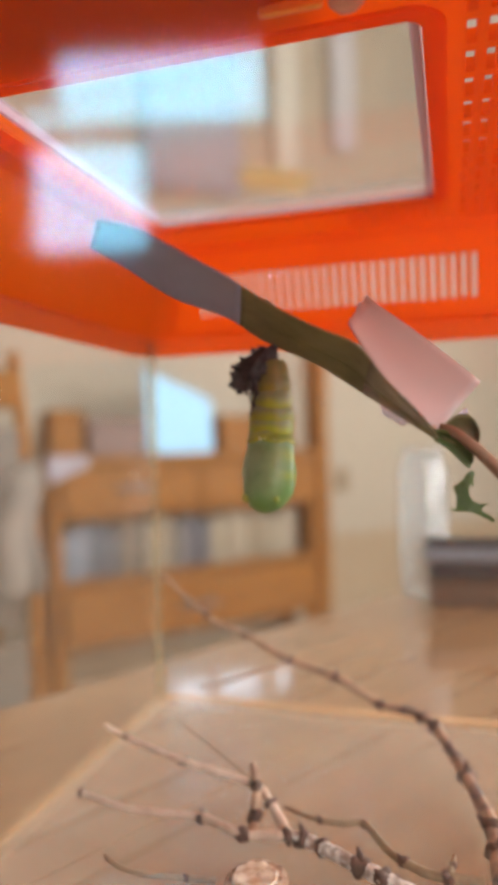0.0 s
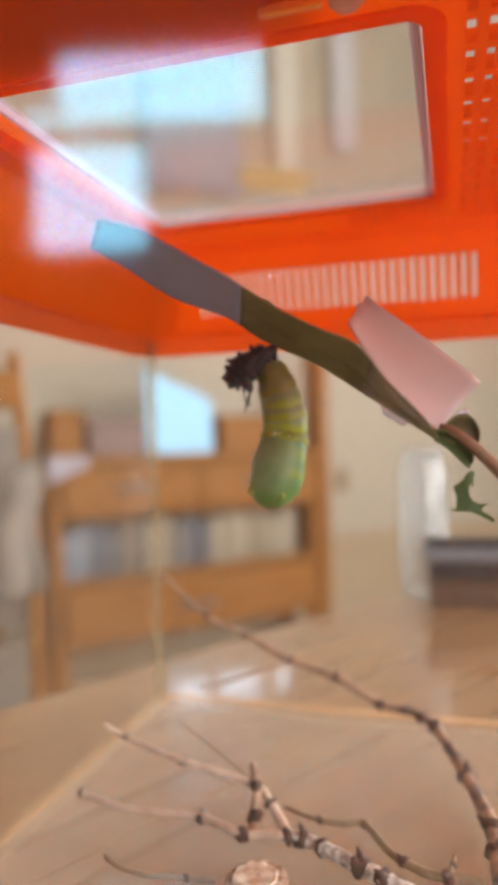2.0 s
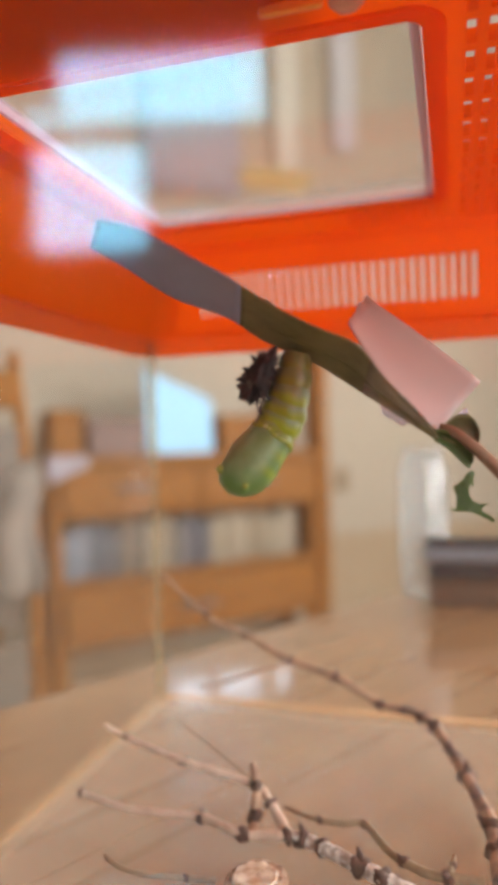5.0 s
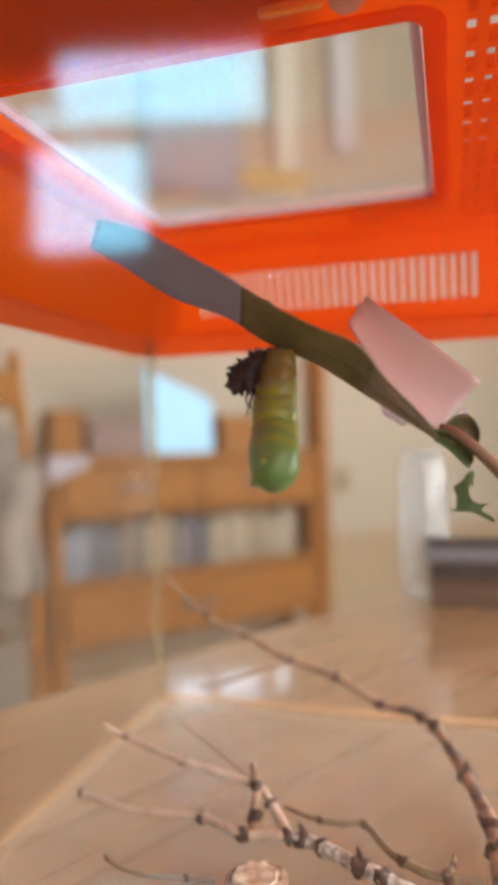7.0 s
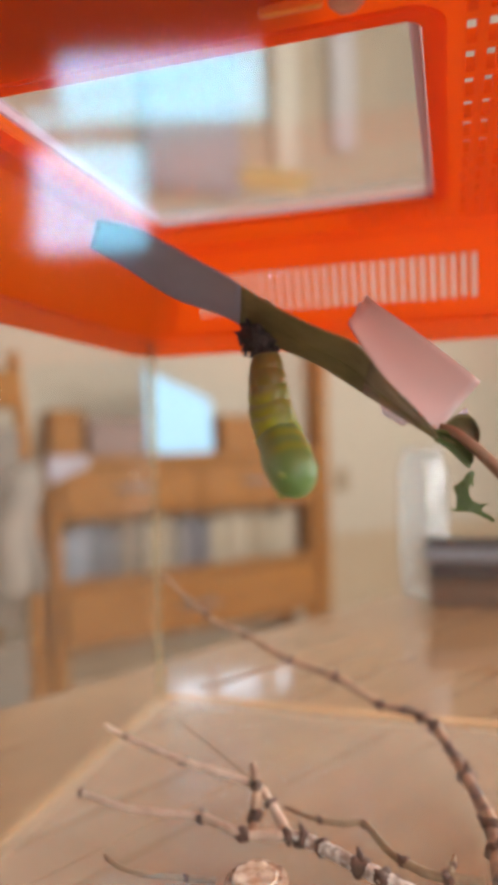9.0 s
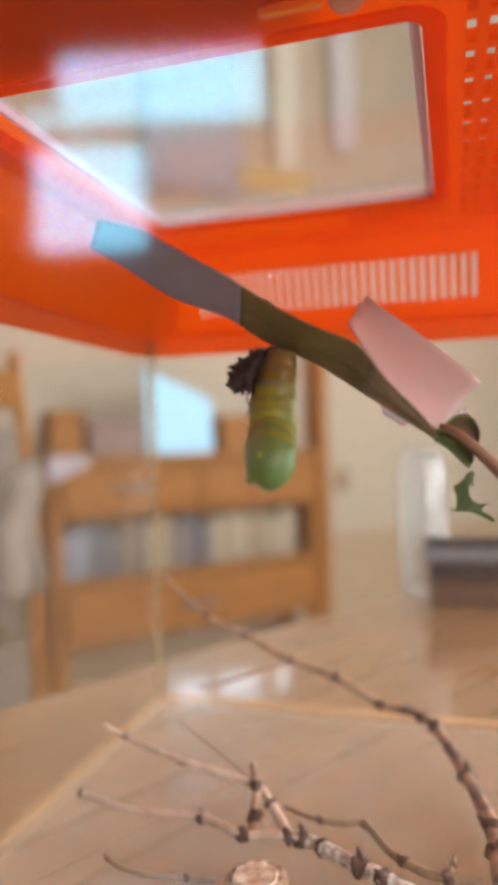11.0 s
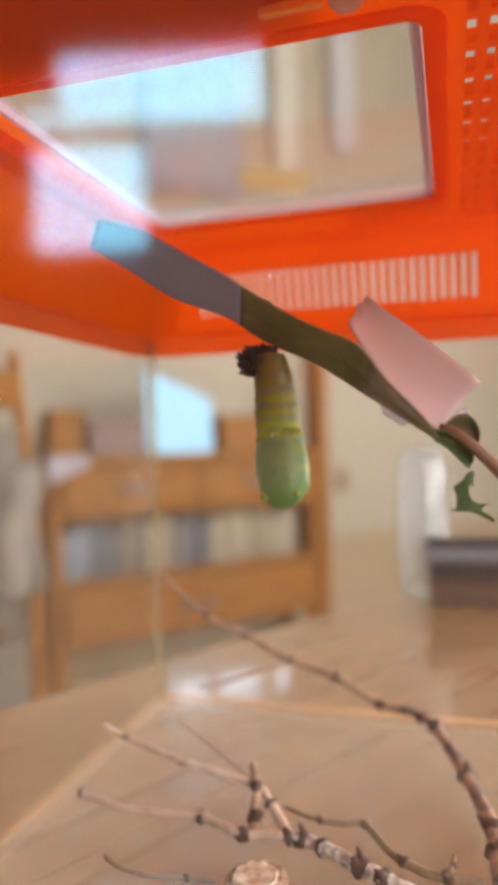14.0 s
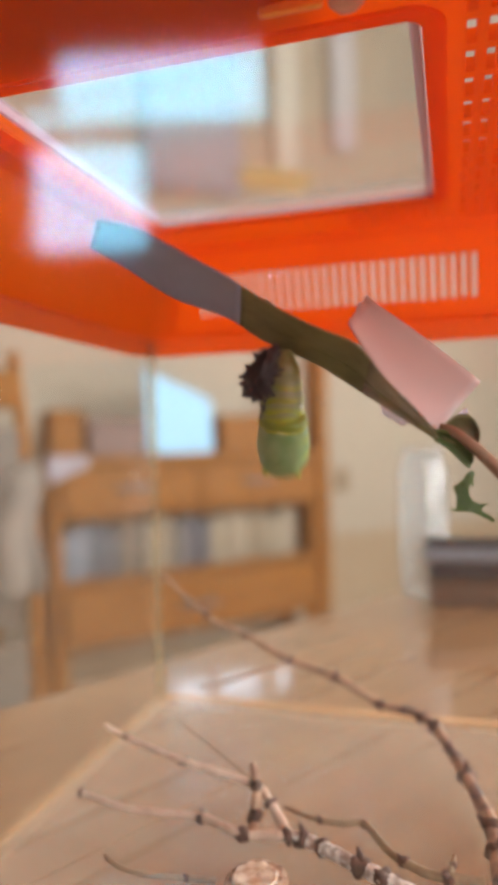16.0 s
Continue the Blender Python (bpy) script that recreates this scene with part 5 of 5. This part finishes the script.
    wriggle(5.1, -1.3, -4.9, 2.9, -18.3, 3.4, -33.1, -5.5, -3.4, 0, -30)
    wriggle(5.2, 4.6, -2.8, 0.8, -18.0, -8.1, -29.3, -2.1, -6.0, 0, -30)
    wriggle(5.3, -1.5, -2.8, 0.4, -17.6, 2.5, -29.9, -5.7, -0.7, -1, -100)
    wriggle(5.4, 4.6, -2.8, -0.7, -18.7, -10.2, -27.1, -2.9, -6.4, 0, -30)
    wriggle(5.5, -2.4, -3.2, 1.5, -17.6, 5.7, -30.3, -5.9, 0.4, -1, -100)
    wriggle(5.6, 4.4, -2.4, 0.2, -16.6, -7.2, -27.8, -2.9, -6.0, -1, -100)
    wriggle(5.7, -1.5, -2.8, 0.4, -17.6, 2.5, -29.9, -5.7, -0.7, -1, -100)
    wriggle(5.8, 4.4, -2.4, 0.2, -16.6, -7.2, -27.8, -2.9, -6.0, -1, -100)
    wriggle(5.9, -2.8, -3.7, 1.0, -19.5, 4.6, -31.2, -5.3, 0.6, -1, -100)
    wriggle(6.0, 2.1, -2.4, 0.4, -17.2, -3.8, -28.4, -3.6, -6.0, -1, -100)
    wriggle(6.1, 1.2, -2.4, -0.0, -17.2, -0.9, -28.8, -4.8, -4.9, -1, -100)
    wriggle(6.2, 2.3, -2.6, 1.2, -17.4, -1.5, -29.7, -4.4, -5.3, -1, -100)
    wriggle(6.3, 0.2, -2.2, 1.2, -18.0, 2.3, -29.3, -5.9, -2.8, -1, -100)
    wriggle(6.4, 4.6, -3.0, -0.0, -18.9, -8.5, -28.6, -2.5, -5.8, 0, -30)
    wriggle(6.5, -2.8, -3.7, 1.0, -19.5, 4.6, -31.2, -5.3, 0.6, -1, -100)
    wriggle(6.6, 0.8, -2.6, 1.2, -16.3, 1.2, -28.6, -2.3, -5.8, 1, -30)
    wriggle(6.7, 2.3, -2.6, 1.2, -17.4, -1.5, -29.7, -4.4, -5.3, -1, -100)
    wriggle(6.8, 2.1, -2.4, 0.4, -17.2, -3.8, -28.4, -3.6, -6.0, -1, -100)
    wriggle(6.9, 3.6, -3.0, 1.5, -16.1, -0.7, -27.4, -2.5, -6.0, 1, -30)
    wriggle(7.0, 1.2, -2.4, -0.0, -17.2, -0.9, -28.8, -4.8, -4.9, -1, -100)
    wriggle(7.1, 3.4, -3.0, 1.2, -16.1, -1.3, -28.2, -2.3, -6.0, 1, -30)
    wriggle(7.2, -1.5, -2.8, 0.4, -17.6, 2.5, -29.9, -5.7, -0.7, -1, -100)
    wriggle(7.3, 4.6, -2.8, -0.7, -18.7, -10.2, -27.1, -2.9, -6.4, 0, -30)
    wriggle(7.4, -2.4, -3.2, 1.5, -17.6, 5.7, -30.3, -5.9, 0.4, -1, -100)
    wriggle(7.5, 4.4, -2.4, 0.2, -16.6, -7.2, -27.8, -2.9, -6.0, -1, -100)
    wriggle(7.6, -2.6, -4.3, 1.0, -19.1, 7.4, -31.8, -5.7, -2.2, 0, -30)
    wriggle(7.7, 1.5, -3.2, 0.8, -17.0, 0.8, -29.0, -3.1, -5.3, 1, -30)
    wriggle(7.8, 5.5, -2.2, 1.9, -18.0, -5.5, -29.3, -2.1, -4.9, 0, -30)
    wriggle(7.9, -1.9, -4.3, 1.7, -17.0, 6.6, -31.2, -5.5, -1.1, 0, -30)
    wriggle(8.0, 4.6, -3.0, 0.4, -17.4, -8.1, -26.9, -2.1, -5.3, 0, -30)
    wriggle(8.1, -2.1, -3.7, 0.8, -18.5, 4.6, -32.2, -5.3, -2.6, -1, -100)
    wriggle(8.2, 5.1, -3.0, -0.2, -17.4, -11.5, -25.9, -1.6, -5.3, 0, -30)
    wriggle(8.3, -2.6, -3.7, 0.8, -18.0, 6.6, -31.2, -5.5, -1.5, 0, -30)
    wriggle(8.4, 2.5, -2.4, -1.1, -16.1, -5.3, -26.7, -3.6, -5.6, -1, -100)
    wriggle(8.5, -1.3, -4.1, 2.5, -17.2, 7.2, -31.0, -4.2, -3.9, 0, -30)
    wriggle(8.6, 3.4, -2.8, -0.2, -17.2, -1.7, -26.7, -4.8, -5.6, -1, -100)
    wriggle(8.7, 0.8, -2.8, 1.2, -15.1, 4.4, -30.3, -2.7, -6.2, 1, -30)
    wriggle(8.8, 1.7, -1.7, 0.4, -16.6, -1.5, -27.1, -5.0, -3.9, -1, -100)
    wriggle(8.9, 2.1, -2.4, 1.5, -14.4, 2.1, -27.1, -1.6, -6.4, 1, -30)
    wriggle(9.0, -1.7, -3.2, 0.8, -18.7, 4.6, -30.3, -3.1, 1.4, -1, -100)
    wriggle(9.1, 3.4, -2.4, 0.8, -17.6, -1.9, -28.2, -3.8, -3.9, -1, -100)
    wriggle(9.2, 3.2, -3.7, 1.0, -15.9, -1.5, -27.6, -0.8, -6.4, 1, -30)
    wriggle(9.3, -1.7, -3.2, 0.8, -18.7, 4.6, -30.3, -3.1, 1.4, -1, -100)
    wriggle(9.4, 1.7, -1.7, 0.4, -16.6, -1.5, -27.1, -5.0, -3.9, -1, -100)
    wriggle(9.5, -1.3, -4.1, 2.5, -17.2, 7.2, -31.0, -4.2, -3.9, 0, -30)
    wriggle(9.6, 2.5, -2.4, -1.1, -16.1, -5.3, -26.7, -3.6, -5.6, -1, -100)
    wriggle(9.7, -2.6, -3.7, 0.8, -18.0, 6.6, -31.2, -5.5, -1.5, 0, -30)
    wriggle(9.8, 2.5, -2.4, -1.1, -16.1, -5.3, -26.7, -3.6, -5.6, -1, -100)
    wriggle(9.9, -1.9, -4.3, 1.7, -17.0, 6.6, -31.2, -5.5, -1.1, 0, -30)
    wriggle(10.0, 4.6, -3.0, 0.4, -17.4, -8.1, -26.9, -2.1, -5.3, 0, -30)
    wriggle(10.1, -2.1, -3.7, 0.8, -18.5, 4.6, -32.2, -5.3, -2.6, -1, -100)
    wriggle(10.2, 3.4, -2.8, -0.2, -17.2, -1.7, -26.7, -4.8, -5.6, -1, -100)
    wriggle(10.3, -1.3, -4.1, 2.5, -17.2, 7.2, -31.0, -4.2, -3.9, 0, -30)
    wriggle(10.4, 1.2, -2.4, -0.0, -17.2, -0.9, -28.8, -4.8, -4.9, -1, -100)
    wriggle(10.5, -2.1, -3.7, 0.8, -18.5, 4.6, -32.2, -5.3, -2.6, -1, -100)
    wriggle(10.6, 2.3, -2.6, 1.2, -17.4, -1.5, -29.7, -4.4, -5.3, -1, -100)
    wriggle(10.7, -2.1, -3.7, 0.8, -18.5, 4.6, -32.2, -5.3, -2.6, -1, -100)
    wriggle(10.8, -0.7, -2.8, 1.0, -17.0, 2.1, -29.0, -5.9, -4.7, -1, -100)
    wriggle(10.9, -1.7, -4.3, 1.2, -18.0, 5.5, -31.8, -5.5, -2.2, 0, -30)
    wriggle(11.0, 1.5, -2.6, -0.7, -17.4, -1.7, -26.9, -4.6, -4.7, -1, -100)
    wriggle(11.1, -0.5, -4.7, 1.7, -19.5, 2.9, -33.3, -1.9, -3.2, 0, -30)
    wriggle(11.2, -1.1, -4.3, -0.0, -19.1, -0.5, -33.3, -3.1, -4.3, 0, -30)
    wriggle(11.3, -2.1, -6.4, 0.4, -15.9, 4.2, -30.3, -1.6, -4.3, 1, -30)
    wriggle(11.4, -1.3, -4.3, -0.7, -18.0, 0.2, -32.4, 0.9, -0.1, 0, -30)
    wriggle(11.5, 0.8, -6.2, 1.2, -19.1, 0.2, -32.9, 0.5, -4.3, 0, -30)
    wriggle(11.6, -0.5, -5.8, 0.4, -19.5, -2.6, -32.9, -1.4, -3.7, 0, -30)
    wriggle(11.7, 0.4, -5.8, 1.0, -19.5, -2.8, -32.9, -2.1, -3.7, 0, -30)
    wriggle(11.8, -0.2, -5.8, 1.5, -19.5, -0.2, -33.3, -3.1, -3.2, 0, -30)
    wriggle(11.9, 1.7, -4.7, 1.2, -20.2, -3.0, -32.9, -1.9, -4.3, 0, -30)
    wriggle(12.0, -0.5, -5.6, 1.7, -19.3, 0.6, -33.7, -2.9, -4.1, 0, -30)
    wriggle(12.1, -0.0, -5.6, 1.5, -19.3, 1.0, -33.7, -2.5, -4.1, 0, -30)
    wriggle(12.2, -0.2, -5.6, 1.5, -19.3, 0.8, -33.7, -3.1, -4.1, 0, -30)
    wriggle(12.3, 1.7, -2.4, -0.0, -15.1, -2.8, -29.5, 0.7, -6.6, 1, -30)
    wriggle(12.4, -1.5, -2.4, 1.2, -16.1, 4.9, -29.9, -3.6, -2.4, -1, -100)
    wriggle(12.5, 0.4, -3.4, -0.7, -19.3, -1.7, -32.4, -2.4, -3.6, -0.5, -40)
    wriggle(12.6, 0.4, -3.9, 2.1, -19.3, 2.5, -33.5, -3.1, -4.9, -0.5, -40)
    wriggle(12.7, 1.2, -3.9, 1.2, -19.3, -1.3, -32.6, -3.1, -5.1, -0.5, -40)
    wriggle(12.8, 0.4, -3.9, 1.0, -19.3, -2.1, -32.9, -2.7, -3.9, -0.5, -40)
    wriggle(12.9, -0.5, -4.5, 1.7, -18.3, 2.3, -32.0, -2.7, -2.8, -0.5, -40)
    wriggle(13.0, 4.6, -3.2, 0.4, -17.6, -9.8, -27.1, -2.1, -6.0, 0, -30)
    wriggle(13.1, -1.5, -2.8, 1.0, -18.7, 5.9, -30.3, -3.1, -3.2, -1, -100)
    wriggle(13.2, -0.5, -3.9, 1.7, -18.7, 1.2, -32.9, -1.9, -3.2, -0.5, -40)
    wriggle(13.3, 2.1, -3.9, 1.0, -16.6, -1.3, -30.3, -4.8, -5.3, 0, -30)
    wriggle(13.4, 4.2, -2.2, 0.4, -18.0, -8.1, -26.5, -3.1, -6.4, 0, -30)
    wriggle(13.5, -0.9, -4.5, 0.8, -19.7, 0.8, -33.9, -1.6, -2.8, -0.5, -40)
    wriggle(13.6, -1.7, -3.7, 0.8, -17.0, 4.2, -31.8, -2.1, -2.2, -0.5, -40)
    wriggle(13.7, 3.4, -3.2, 0.2, -17.6, -6.2, -28.2, -0.2, -1.7, -0.5, -40)
    wriggle(13.8, -1.3, -2.2, 1.2, -19.1, 2.9, -30.3, -3.8, -3.7, -1, -100)
    wriggle(13.9, -1.1, -4.3, -0.0, -19.1, -0.5, -33.3, -3.1, -4.3, -0.5, -40)
    wriggle(14.0, -0.5, -3.2, 1.2, -19.1, 2.3, -32.4, -3.3, -2.8, -0.5, -40)
    wriggle(14.1, 2.5, -3.2, 1.0, -13.8, -0.7, -28.6, -2.5, -5.3, 1, -30)
    wriggle(14.2, -1.1, -3.0, 1.0, -17.4, 5.3, -28.0, -3.6, -4.7, -1, -100)
    wriggle(14.3, -1.7, -3.0, 0.4, -17.4, 5.1, -30.1, -3.8, -3.7, -1, -100)
    wriggle(14.4, -0.9, -4.7, 0.8, -19.5, 0.4, -33.9, -1.6, -3.2, -0.5, -40)
    wriggle(14.5, -0.5, -4.7, 1.7, -19.5, 2.9, -33.3, -1.9, -3.2, -0.5, -40)
    wriggle(14.6, -1.1, -4.5, 0.4, -19.7, -0.5, -33.7, -1.6, -2.8, -0.5, -40)
    wriggle(14.7, -0.7, -4.5, 0.8, -19.7, -0.7, -33.3, -2.5, -3.4, -0.5, -40)
    wriggle(14.8, 3.4, -3.0, -0.2, -17.2, -6.6, -27.8, -1.6, -3.9, -1, -100)
    wriggle(14.9, -2.6, -3.4, -0.5, -18.3, 2.7, -30.3, -4.4, 1.9, -1, -100)
    wriggle(15.0, 3.2, -1.7, -0.5, -15.5, -3.6, -26.7, -4.0, -4.9, -1, -100)
    wriggle(15.1, -3.8, -4.9, 0.4, -15.5, 9.9, -28.2, -0.6, -4.5, 0, -30)
    wriggle(15.2, -3.4, -6.2, 0.4, -17.6, 5.1, -31.4, 0.9, -4.5, 0, -30)
    wriggle(15.3, -1.9, -6.6, 0.2, -18.7, 1.7, -32.9, 0.3, -6.0, 0, -30)
    wriggle(15.4, 4.2, -4.3, -0.0, -17.0, -7.5, -27.6, 1.1, -5.8, 1, -30)
    wriggle(15.5, -0.7, -2.8, 1.0, -17.0, 2.1, -29.0, -4.0, -4.6, -1, -100)
    wriggle(15.6, -1.7, -4.3, 1.2, -18.0, 5.5, -31.8, -5.5, -2.2, 0, -30)
    wriggle(15.7, 3.4, -3.2, 1.2, -17.0, -4.1, -28.6, -2.7, -5.8, 1, -30)
    wriggle(15.8, -1.1, -2.6, 1.0, -16.3, 5.9, -28.0, -5.7, -2.6, -1, -100)
    wriggle(15.9, 1.5, -2.6, -0.7, -17.4, -1.7, -26.9, -4.6, -4.7, -1, -100)
    wriggle(16.0, 1.2, -2.6, 1.9, -15.3, 2.5, -27.4, -2.3, -5.3, 1, -30)
    walk(PUPA["skin"], ROWS["skin"])
    for ob in PUPA["strands"]:
        walk(ob, ROWS["strand"])
    walk(PUPA["case"], ROWS["case"])
    for ob, rows in zip(PUPA["rings"], ROWS["rings"]):
        walk(ob, rows)


motions()
